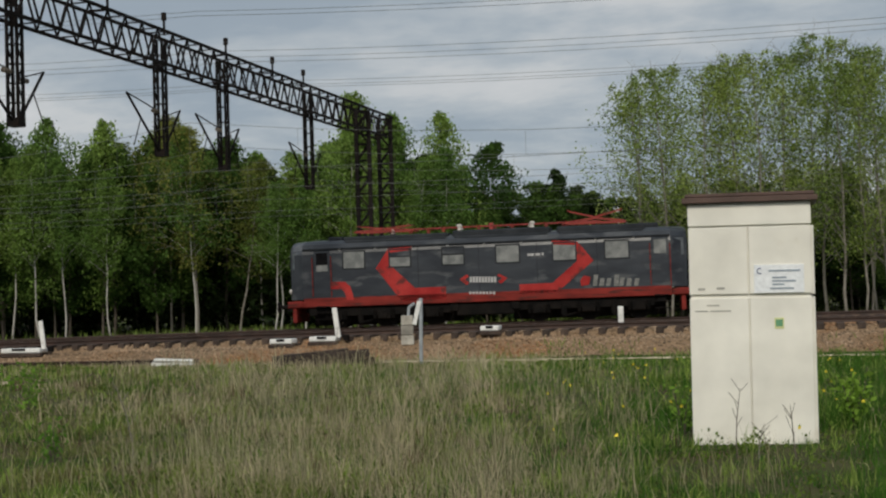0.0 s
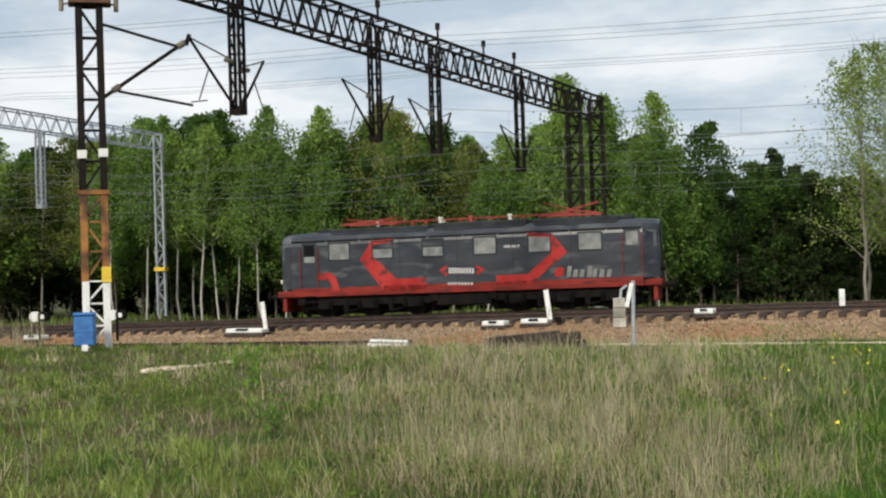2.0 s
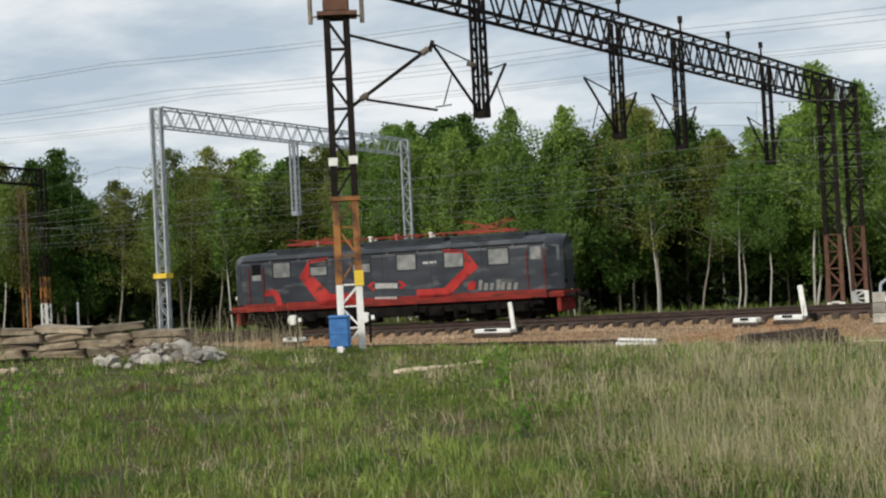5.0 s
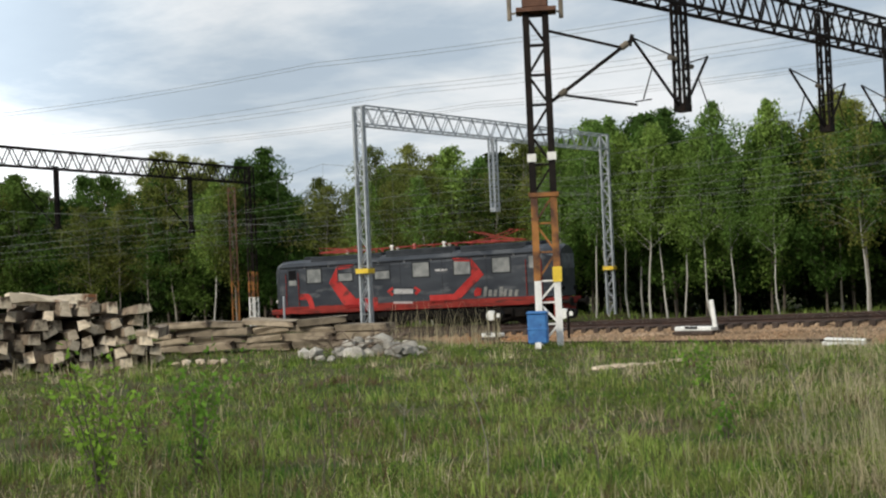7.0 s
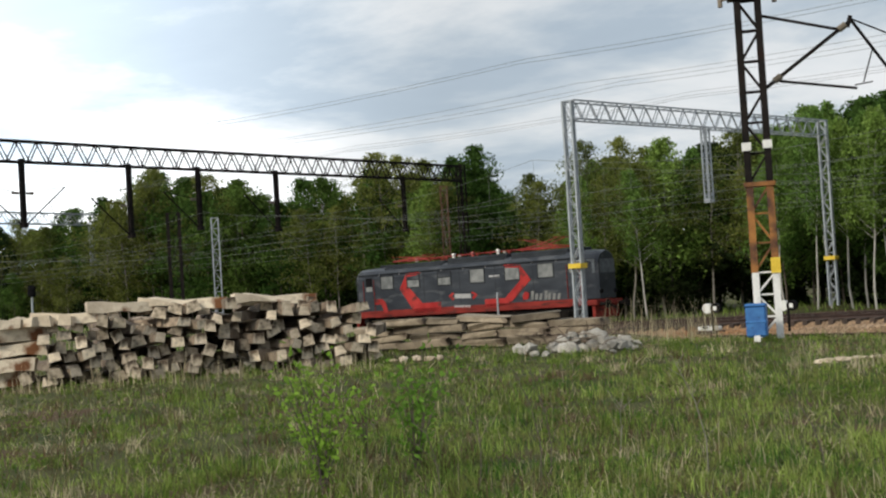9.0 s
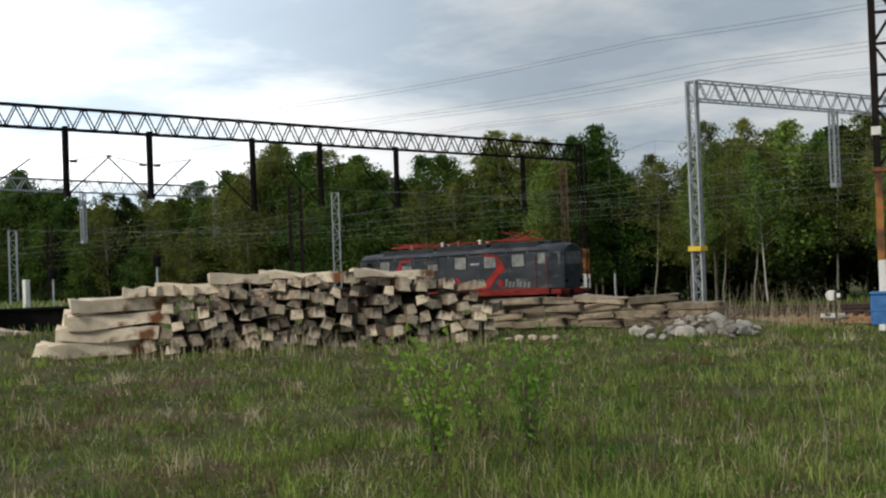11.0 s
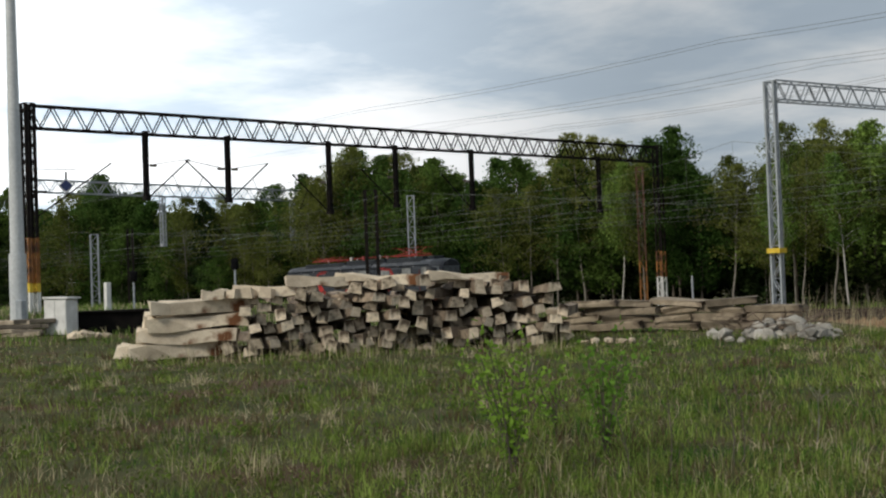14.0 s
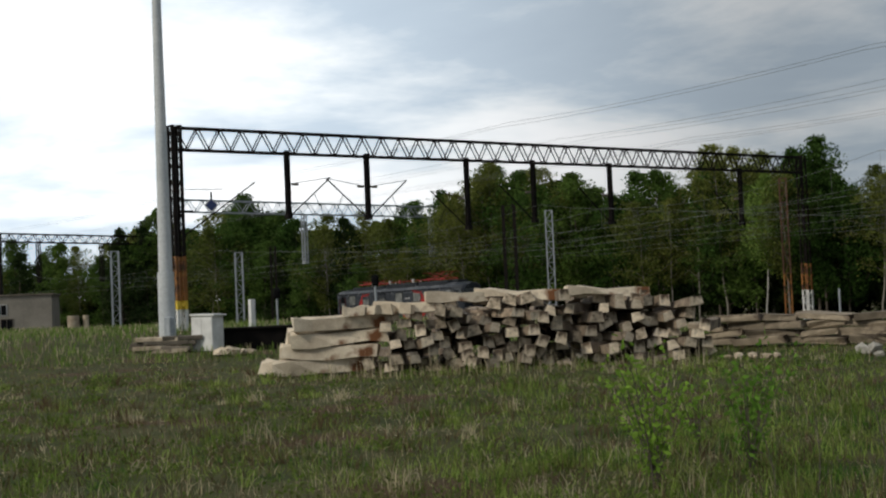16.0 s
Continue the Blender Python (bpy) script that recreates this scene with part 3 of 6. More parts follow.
# ---- trackside hut by the camera ----
def hut():
    """Precast signalling hut: two leaves of stacked slabs, a sign, a sticker and an overhanging roof."""
    t = thing("relay_cabinet", "cream concrete relay cabinet with brown metal roof standing in the grass", "cabinet", m=pose(2.18, 11.9, -0.06, 0, 0.6, -13.5))
    w, dp, h = 1.06, 0.72, 2.20
    bm = bmesh.new()
    box(bm, 0.01, 0.01, 0, w - 0.01, dp, h, 0.008)
    part("body", bm, M_CABINET, t)
    for z0, z1, name in ((0.0, 1.36, "lower_panel"), (1.38, 1.985, "upper_panel")):
        for x0, x1 in ((0, w * 0.487), (w * 0.492, w)):
            bm = bmesh.new()
            box(bm, x0 + 0.003, -0.018, z0 + 0.01, x1 - 0.003, 0.012, z1, 0.006)
            part(name, bm, M_CABINET, t)
    bm = bmesh.new()
    box(bm, 0.0, -0.022, 1.995, w, dp + 0.01, h - 0.01, 0.008)
    part("frieze", bm, M_CABINET, t)
    bm = bmesh.new()
    box(bm, w - 0.005, 0.0, 0.01, w + 0.02, dp, 1.36, 0.006)
    box(bm, w - 0.005, 0.0, 1.38, w + 0.02, dp, 1.985, 0.006)
    part("side_panel", bm, M_CABINET, t)
    bm = bmesh.new()
    box(bm, -0.045, -0.08, h, w + 0.06, dp + 0.08, h + 0.05, 0.006)
    box(bm, -0.02, -0.05, h + 0.05, w + 0.035, dp + 0.05, h + 0.085, 0.01)
    part("roof", bm, M_ROOFBROWN, t)
    bm = bmesh.new()
    box(bm, 0.565, -0.03, 1.400, 0.99, -0.019, 1.645)
    s = part("sign_plate", bm, material("white_sign", (0.74, 0.77, 0.80), (0.8, 0.82, 0.84), 3, 0.4, 0), t, "white information plate")
    bm = bmesh.new()
    for x0, x1, z in ((0.69, 0.96, 1.592), (0.72, 0.84, 1.532), (0.72, 0.92, 1.502), (0.72, 0.82, 1.472), (0.70, 0.90, 1.437)):
        box(bm, x0, -0.0335, z - 0.008, x1, -0.0295, z + 0.008)
    part("text_bars", bm, material("sign_ink", (0.25, 0.3, 0.36), (0.3, 0.35, 0.4), 3, 0.6, 0), s)
    bm = bmesh.new()
    for k in range(9):
        a0, a1 = radians(60 + k * 27), radians(60 + (k + 1) * 27)
        bar(bm, (0.615 + 0.024 * math.cos(a0), -0.0325, 1.592 + 0.024 * math.sin(a0)), (0.615 + 0.024 * math.cos(a1), -0.0325, 1.592 + 0.024 * math.sin(a1)), 0.005)
    part("emblem", bm, M_SIGNBLUE, s)
    bm = bmesh.new()
    box(bm, 0.73, -0.024, 1.085, 0.81, -0.017, 1.18)
    k = part("sticker", bm, material("sticker_yellow", (0.6, 0.62, 0.3), (0.66, 0.66, 0.36), 4, 0.5, 0), t, "small green and yellow sticker")
    bm = bmesh.new()
    box(bm, 0.74, -0.027, 1.105, 0.80, -0.0235, 1.165)
    part("sticker_print", bm, material("sticker_green", (0.12, 0.3, 0.16), (0.16, 0.36, 0.2), 4, 0.5, 0), k)
    bm = bmesh.new()
    for x0, x1, z, th in ((0.08, 0.14, 1.44, 0.02), (0.24, 0.31, 1.445, 0.018), (0.15, 0.26, 1.295, 0.012), (0.05, 0.16, 1.245, 0.012), (0.18, 0.36, 1.245, 0.012)):
        box(bm, x0, -0.022, z - th / 2, x1, -0.0175, z + th / 2)
    part("scrawl", bm, material("faint_marker", (0.3, 0.3, 0.28), (0.45, 0.43, 0.38), 9, 0.8, 0), t)


hut()


# ---- concrete sleeper stack ----
def block_mesh(name, l, w, h, rng, mat, rough=0.024, waist=0.82):
    """A worn concrete beam with a waist and knocked corners; x along its length."""
    bm = bmesh.new()
    xs = (-l / 2, -l * 0.3, 0, l * 0.3, l / 2)
    rings = []
    for i, x in enumerate(xs):
        k = 1.0 if i in (0, 4) else (0.5 + 0.5 * waist if i != 2 else waist)
        j = lambda: rng.uniform(-rough, rough)
        rings.append([bm.verts.new((x + j(), a * w / 2 + j(), b + j())) for a, b in ((-1, 0.0), (1, 0.0), (0.8, h * k), (-0.8, h * k))])
    for p, q in zip(rings, rings[1:]):
        for i in range(4):
            bm.faces.new((p[i], p[(i + 1) % 4], q[(i + 1) % 4], q[i]))
    bm.faces.new(rings[0])
    bm.faces.new(rings[-1][::-1])
    bmesh.ops.bevel(bm, geom=[e for e in bm.edges if e.calc_face_angle(0) > 0.6], offset=0.032, segments=2, affect="EDGES")
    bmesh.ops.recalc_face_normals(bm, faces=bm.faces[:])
    # ends take material 1; on sleepers the sides hold painted shade
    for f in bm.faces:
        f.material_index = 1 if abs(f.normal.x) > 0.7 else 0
    return mesh_of(bm, name, mat)


# sleeper sides: brown stain, plus the shade between sleepers painted darker
M_STAIN_SHADE = material("brown_stained_concrete", (0.10, 0.07, 0.048), (0.36, 0.29, 0.21), 1.6, 0.93, 0.5, grain=18, random_amount=0.3, spots=((0.06, 0.042, 0.03), 1.8, 0.55))


def sleeper_stack():
    """Sleepers laid with their ends to the camera, tier on tier; at the west end a crib of long ones."""
    rng = random.Random(11)
    meshes = [block_mesh("concrete_sleeper", rng.uniform(2.0, 2.5), rng.uniform(0.24, 0.36), rng.uniform(0.19, 0.25), rng, (M_STAIN_SHADE, M_CONCRETE)) for _ in range(16)]
    A, B = Vector((-24.9, 17.6, 0)), Vector((-20.1, 24.05, 0))
    along = (B - A).normalized()
    turn = math.atan2(along.y, along.x)
    length = (B - A).length
    for k in range(7):
        s, end = 0.1 + 0.08 * k, length + 0.25 - 0.14 * k - rng.uniform(0, 0.12)
        if k == 5:
            s, end = 0.75, length - 0.55
        if k == 6:
            s, end = 1.5, length - 0.95
        while s < end:
            p = A + along * s
            z = 0.02 + 0.232 * k + rng.uniform(-0.06, 0.05)
            depth = 1.15 + rng.gauss(0, 0.3) + 0.07 * k
            flat = 0.10 if k >= 5 else 0.24
            m = Matrix.Translation((p.x, p.y, z)) @ Matrix.Rotation(turn + math.pi / 2 + rng.gauss(0, 0.24), 4, "Z") @ Matrix.Translation((depth, 0, 0)) @ Matrix.Rotation(rng.gauss(0, flat), 4, "X") @ Matrix.Rotation(rng.gauss(0, 0.05), 4, "Y")
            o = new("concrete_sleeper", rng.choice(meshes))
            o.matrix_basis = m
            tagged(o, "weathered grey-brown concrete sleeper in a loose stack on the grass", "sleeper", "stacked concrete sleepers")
            s += rng.uniform(0.34, 0.50)
    # a second row behind the first
    for k in range(6):
        s = 0.5 + 0.3 * k
        while s < length - 0.3 - 0.15 * k:
            p = A + along * s
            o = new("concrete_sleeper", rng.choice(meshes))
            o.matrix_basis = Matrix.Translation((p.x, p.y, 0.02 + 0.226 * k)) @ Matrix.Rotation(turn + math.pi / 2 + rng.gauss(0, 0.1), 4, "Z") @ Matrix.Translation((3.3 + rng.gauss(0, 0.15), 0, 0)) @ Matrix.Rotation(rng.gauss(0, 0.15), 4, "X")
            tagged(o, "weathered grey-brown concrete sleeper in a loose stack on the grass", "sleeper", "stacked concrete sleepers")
            s += rng.uniform(0.5, 0.7)
    # long ones lying crosswise on top
    pale_top = [block_mesh("concrete_sleeper", 1.5 + 0.5 * i, 0.34, 0.22, rng, (M_CONCRETE_PALE, M_CONCRETE_PALE), 0.04) for i in range(2)]
    for s, k, a in ((0.9, 6.7, 0.3), (2.1, 7.6, 0.5), (3.5, 7.75, 0.22), (5.6, 7.6, 0.55)):
        p = A + along * s + Vector((-0.5, 0.4, 0))
        o = new("concrete_sleeper", pale_top[int(s) % 2])
        o.matrix_basis = Matrix.Translation((p.x, p.y, 0.2 * k + 0.02)) @ Matrix.Rotation(turn + a - 0.35, 4, "Z") @ Matrix.Rotation(0.05, 4, "Y")
        tagged(o, "pale concrete sleeper lying across the top of a stack", "sleeper", "stacked concrete sleepers")
    # crib of paler long beams at the west end
    pale = [block_mesh("concrete_beam", 2.25, 0.34, 0.31, rng, (M_CONCRETE_PALE, M_CONCRETE_PALE), 0.06, 0.97) for _ in range(4)]
    for tier, shift in enumerate((0.0, 0.25, 0.5, 0.8)):
        for row in range(3):
            c = Vector((-26.0, 16.8, 0)) + Vector((0.545, 0.839, 0)) * (shift + rng.uniform(-0.2, 0.2)) + Vector((-0.839, 0.545, 0)) * (row * 0.42 + rng.uniform(-0.05, 0.05))
            o = new("concrete_beam", pale[(tier + row) % 4])
            o.matrix_basis = Matrix.Translation((c.x, c.y, 0.03 + 0.325 * tier + rng.uniform(-0.01, 0.02))) @ Matrix.Rotation(math.atan2(0.839, 0.545) + rng.gauss(0, 0.09), 4, "Z") @ Matrix.Rotation(rng.gauss(0, 0.03), 4, "Y")
            tagged(o, "pale rust-streaked concrete beam in a crib on the grass", "beam", "cribbed concrete beams")
    for i in range(4):
        c = Vector((-25.4, 17.6, 1.33)) + Vector((0.545, 0.839, 0)) * (i * 0.42)
        o = new("concrete_block", block_mesh("concrete_block", rng.uniform(0.35, 0.6), 0.3, 0.22, rng, (M_CONCRETE_PALE, M_CONCRETE_PALE)))
        o.matrix_basis = Matrix.Translation(c) @ Matrix.Rotation(rng.uniform(0, 3), 4, "Z") @ Matrix.Rotation(rng.gauss(0, 0.1), 4, "X")
        tagged(o, "broken pale concrete block on top of the crib", "block", "loose concrete blocks")


sleeper_stack()


M_SLAB = material("stained_concrete_slab", (0.15, 0.12, 0.085), (0.33, 0.27, 0.195), 1.8, 0.93, 0.5, grain=16, random_amount=0.4, spots=((0.07, 0.05, 0.035), 2.0, 0.58))


def slab_pile():
    """A low pile of flat slabs east of the sleepers."""
    rng = random.Random(6)
    A, B = Vector((-24.2, 28.5, 0)), Vector((-19.0, 30.7, 0))
    along = (B - A).normalized()
    turn = math.atan2(along.y, along.x)
    for tier in range(4):
        s = -0.5 + 0.3 * tier * rng.random()
        while s < (B - A).length - 0.25 * tier:
            l = rng.uniform(0.8, 1.5)
            bm = bmesh.new()
            box(bm, -l / 2, -0.45, 0, l / 2, 0.45, rng.uniform(0.165, 0.205), 0.02)
            for v in bm.verts:
                v.co += Vector((rng.uniform(-0.06, 0.06), rng.uniform(-0.06, 0.06), rng.uniform(-0.02, 0.02)))
            p = A + along * (s + l / 2)
            o = new("concrete_slab", mesh_of(bm, "concrete_slab", M_SLAB))
            o.matrix_basis = Matrix.Translation((p.x, p.y + rng.uniform(-0.1, 0.1), land_z(p.x, p.y) + 0.205 * tier + 0.06)) @ Matrix.Rotation(turn + rng.gauss(0, 0.14), 4, "Z") @ Matrix.Rotation(rng.gauss(0, 0.06), 4, "Y")
            tagged(o, "weathered concrete slab in a low pile", "slab", "piled concrete slabs")
            s += l + 0.03


slab_pile()


def rock(name, x, y, r, rng, mat, label, group, flat=0.6, sink=0.1):
    bm = bmesh.new()
    bmesh.ops.create_icosphere(bm, subdivisions=1 if flat > 0.3 else 2, radius=r)
    sx, sy = rng.uniform(0.8, 1.5), rng.uniform(0.7, 1.1)
    for v in bm.verts:
        q = v.co.normalized()
        k = rng.uniform(0.8, 1.12) + 0.35 * noise.noise(q * 1.4 + Vector((x, y, r)) * 3.1) - 0.12 * max(0, noise.noise(q * 4 + Vector((y, x, r))))
        v.co = Vector((v.co.x * sx * k, v.co.y * sy * k, v.co.z * flat * k))
    o = new(name, mesh_of(bm, name, mat))
    o.matrix_basis = Matrix.Translation((x, y, land_z(x, y) + r * flat * (1 - sink) * 0.8)) @ Matrix.Rotation(rng.uniform(0, 6), 4, "Z")
    return tagged(o, label, "rubble", group)


M_RUBBLE = material("grey_broken_concrete", (0.25, 0.235, 0.205), (0.42, 0.40, 0.355), 3.0, 0.92, 0.6, grain=14, random_amount=0.4)


def rubble():
    rng = random.Random(9)
    for i in range(70):
        u, d = rng.gauss(0, 0.55), 30.4 + rng.gauss(0, 0.6)
        az = -31.5 + 2.2 * max(-1.2, min(1.1, u))
        r = rng.uniform(0.08, 0.24)
        o = rock("concrete_rubble", d * math.sin(radians(az)), d * math.cos(radians(az)), r, rng, M_RUBBLE, "broken concrete rubble in the grass", "rubble heap", rng.uniform(0.55, 0.95))
        o.matrix_basis = Matrix.Translation((0, 0, 0.34 * max(0, 1 - abs(u)) * max(0, 1 - abs(d - 30.5)) * (i % 2))) @ o.matrix_basis @ Matrix.Rotation(rng.gauss(0, 0.3), 4, "X")
    for i in range(9):
        az, d = -39.4 + 0.25 * i + rng.uniform(-0.2, 0.2), 30.5 + rng.uniform(-0.5, 0.5)
        rock("concrete_rubble", d * math.sin(radians(az)), d * math.cos(radians(az)), rng.uniform(0.05, 0.16), rng, M_CONCRETE, "grey concrete fragment in the grass", "rubble heap")


rubble()


def brush_heap():
    """Dry branches thrown over the rubble."""
    rng = random.Random(41)
    bm = bmesh.new()
    for i in range(60):
        az, d = -31.9 + rng.gauss(0, 1.0), 30.9 + rng.gauss(0, 0.4)
        x, y = d * math.sin(radians(az)), d * math.cos(radians(az))
        a, l = rng.uniform(0, 6.28), rng.uniform(0.4, 1.1)
        p = Vector((x, y, land_z(x, y) + rng.uniform(0.05, 0.42)))
        q = p + Vector((math.cos(a) * l, math.sin(a) * l, rng.uniform(-0.1, 0.35)))
        tube(bm, [p, (p + q) / 2 + Vector((rng.gauss(0, 0.06), rng.gauss(0, 0.06), 0.03)), q], (0.016, 0.011, 0.005), 4)
    tagged(new("brush_heap", mesh_of(bm, "brush_heap", M_DEADWOOD)), "dry brown branches thrown over concrete rubble", "branches", kind="stuff")


M_DEADWOOD = material("dead_wood", (0.10, 0.07, 0.05), (0.2, 0.15, 0.11), 3.0, 0.9, 0.3)
brush_heap()


# ---- locomotive ----
HALF = 8.25


def side_xz(px, py):
    """From a side elevation drawn 975 units long to metres along the body and over the rail."""
    x = -HALF + (px - 300) * 16.5 / 975
    yt, yb = 100 - (px - 310) * 52 / 965, 275 - (px - 310) * 35 / 980
    return x, 1.0 + 3.0 * (yb - py) / (yb - yt)


def livery_xz(px, py):
    """From a second, larger side elevation to metres along the body and over the rail."""
    u = px - 284
    return -5.88 + 0.01291 * u, 2.72 + (263 - 0.0383 * u - py) / (75.7 + 0.00733 * u)


def loco_section(x, w, top, lift=0.0):
    pts = [(w, 1.36), (w, 3.42), (w - 0.05, 3.62), (w - 0.2, 3.85), (w - 0.5, 4.0), (0, 4.08)]
    pts = pts + [(-a, b) for a, b in pts[-2::-1]]
    return [(x, a, 1.36 + (b - 1.36) * top) for a, b in pts]


def locomotive():
    t = thing("electric_locomotive", "dirty dark grey six-axle electric locomotive with red chevrons and red skirt", "locomotive")
    W = 1.45
    # body shell, with slanted cab fronts
    bm = bmesh.new()
    rings = []
    for x, w, top in ((-8.98, 0.80, 0.955), (-8.85, 0.98, 0.975), (-HALF - 0.02, W, 0.99), (-7.6, W, 1.0), (0, W, 1.0), (7.6, W, 1.0), (HALF + 0.02, W, 0.99), (8.85, 0.98, 0.975), (8.98, 0.80, 0.955)):
        rings.append([bm.verts.new(p) for p in loco_section(x, w, top)])
    k = len(rings[0])
    for p, q in zip(rings, rings[1:]):
        for i in range(k - 1):
            bm.faces.new((p[i], p[i + 1], q[i + 1], q[i]))
        bm.faces.new((p[k - 1], p[0], q[0], q[k - 1]))
    bm.faces.new(rings[0])
    bm.faces.new(rings[-1][::-1])
    bmesh.ops.recalc_face_normals(bm, faces=bm.faces[:])
    body = part("body", bm, M_LOCOGREY, t, smooth=False)
    # skirt
    bm = bmesh.new()
    for x0, x1, w in ((-HALF, HALF, W + 0.015),):
        box(bm, x0, -w, 1.0, x1, w, 1.42, 0.02)
    box(bm, -9.05, -1.32, 1.0, -HALF, 1.32, 1.3, 0.04)
    box(bm, HALF, -1.32, 1.0, 9.05, 1.32, 1.3, 0.04)
    part("skirt", bm, M_SKIRTRED, t, "grimy red underframe skirt")
    # red livery shapes on the near and far sides
    left = [(490, 188), (408, 196), (362, 264), (450, 378), (607, 372), (607, 328), (497, 332), (412, 252), (412, 210), (490, 200)]
    right = [(978, 166), (1064, 168), (1118, 238), (990, 352), (862, 358), (862, 322), (975, 318), (1062, 240), (1062, 182), (978, 180)]
    swoosh = [(198, 310), (250, 310), (268, 326), (276, 350), (280, 372), (255, 372), (248, 346), (238, 335), (198, 335)]
    low = [(440, 246), (1268, 214), (1268, 236), (440, 268)]
    for pts in (left, right, swoosh, low):
        bm = bmesh.new()
        plate(bm, [side_xz(*q) if pts is low else livery_xz(*q) for q in pts], -W - 0.022, -W + 0.02)
        part("livery_shape", bm, M_SKIRTRED if pts is low else M_LOCORED, body, "red livery shape")
    # faded logos, as plain shapes
    bm = bmesh.new()
    for i in range(9):
        x0, z0 = side_xz(750 + i * 8, 206)
        x1, z1 = side_xz(756 + i * 8, 190)
        box(bm, x0, -W - 0.02, z0, x1, -W + 0.01, z1)
    part("lettering", bm, M_LETTER, body, "pale lettering")
    bm = bmesh.new()
    plate(bm, [side_xz(*q) for q in ((744, 184), (722, 198), (742, 214), (748, 206), (736, 198), (748, 190))], -W - 0.02, -W + 0.01)
    part("logo_chevron", bm, M_LOCORED, body)
    bm = bmesh.new()
    plate(bm, [side_xz(*q) for q in ((828, 182), (850, 194), (832, 210), (825, 203), (837, 194), (823, 188))], -W - 0.02, -W + 0.01)
    part("logo_chevron", bm, M_LOCORED, body)
    bm = bmesh.new()
    plate(bm, [side_xz(*q) for q in ((1050, 186), (1068, 190), (1062, 212), (1042, 216), (1040, 200))], -W - 0.026, -W + 0.01)
    part("logo_disc", bm, M_LOCORED, body)
    bm = bmesh.new()
    for i, (a, top) in enumerate(((1072, 184), (1088, 194), (1106, 194), (1126, 184), (1140, 192), (1158, 194), (1178, 194))):
        plate(bm, [side_xz(a, 216), side_xz(a + 11 + (i % 2) * 2, 215), side_xz(a + 15, top), side_xz(a + 4, top)], -W - 0.021, -W + 0.01)
    part("lettering", bm, material("faded_grey_letters", (0.12, 0.125, 0.12), (0.2, 0.2, 0.19), 6, 0.6, 0), body)
    bm = bmesh.new()
    for a, b, c, d in ((905, 126, 922, 133), (926, 125, 938, 132), (942, 124, 947, 131)):
        x0, z0 = side_xz(a, d)
        x1, z1 = side_xz(c, b)
        box(bm, x0, -W - 0.02, z0, x1, -W + 0.01, z1)
    part("number_bars", bm, M_LETTER, body)
    bm = bmesh.new()
    for i in range(8):
        x0, z0 = side_xz(747 + 9 * i, 238)
        x1, z1 = side_xz(753 + 9 * i, 231)
        box(bm, x0, -W - 0.03, z0, x1, -W + 0.01, z1)
    part("number_bars", bm, M_LETTER, body)
    # side windows: frame, upper light, lower pane
    for a, b, half in ((412, 468, 0), (538, 592, 1), (680, 735, 1), (823, 882, 0), (973, 1030, 0), (1108, 1167, 0)):
        x0, x1 = side_xz(a, 0)[0], side_xz(b, 0)[0]
        z0, z1 = 2.72, 3.46
        bm = bmesh.new()
        for q in ((x0 - 0.06, z0 - 0.06, x1 + 0.06, z0), (x0 - 0.06, z1, x1 + 0.06, z1 + 0.06), (x0 - 0.06, z0, x0, z1), (x1, z0, x1 + 0.06, z1)):
            box(bm, q[0], -W - 0.03, q[1], q[2], -W + 0.01, q[3])
        if half:
            box(bm, x0, -W - 0.028, 3.13, x1, -W + 0.01, 3.19)
        w = part("window", bm, M_ROOFGREY, body)
        bm = bmesh.new()
        box(bm, x0, -W - 0.012, z0, x1, -W + 0.01, 3.13 if half else z1)
        part("pane", bm, M_GLASS_DARK, w, "dusty pale window pane")
        if half:
            bm = bmesh.new()
            box(bm, x0, -W - 0.012, 3.19, x1, -W + 0.01, z1)
            part("pane", bm, M_LOCOGREY, w, "lowered dark window pane")
    # cab doors
    for a, b, open_top in ((330, 374, True), (1226, 1270, False)):
        x0, x1 = side_xz(a, 0)[0], side_xz(b, 0)[0]
        bm = bmesh.new()
        box(bm, x0, -W - 0.016, 1.6, x1, -W + 0.01, 3.56, 0.01)
        d = part("cab_door", bm, M_LOCOGREY, body)
        bm = bmesh.new()
        box(bm, x0 + 0.12, -W - 0.03, 2.85, x1 - 0.1, -W + 0.01, 3.45)
        part("door_window", bm, M_DARKVOID if open_top else M_GLASS_DARK, d)
        if open_top:
            part("lowered_pane", box(bmesh.new(), x0 + 0.12, -W - 0.034, 2.62, x1 - 0.1, -W + 0.01, 2.9), M_GLASS_DARK, d, "lowered pale window pane")
        for x in (x0 - 0.06, x1 + 0.06):
            bm = bmesh.new()
            bar(bm, (x, -W - 0.06, 1.45), (x, -W - 0.06, 3.3), 0.022, 6)
            part("handrail", bm, M_SKIRTRED, d)
        bm = bmesh.new()
        for z in (0.45, 0.75, 1.02):
            box(bm, x0 + 0.05, -W - 0.08, z - 0.02, x1 - 0.05, -W + 0.12, z + 0.02)
        part("steps", bm, M_CHASSIS, d)
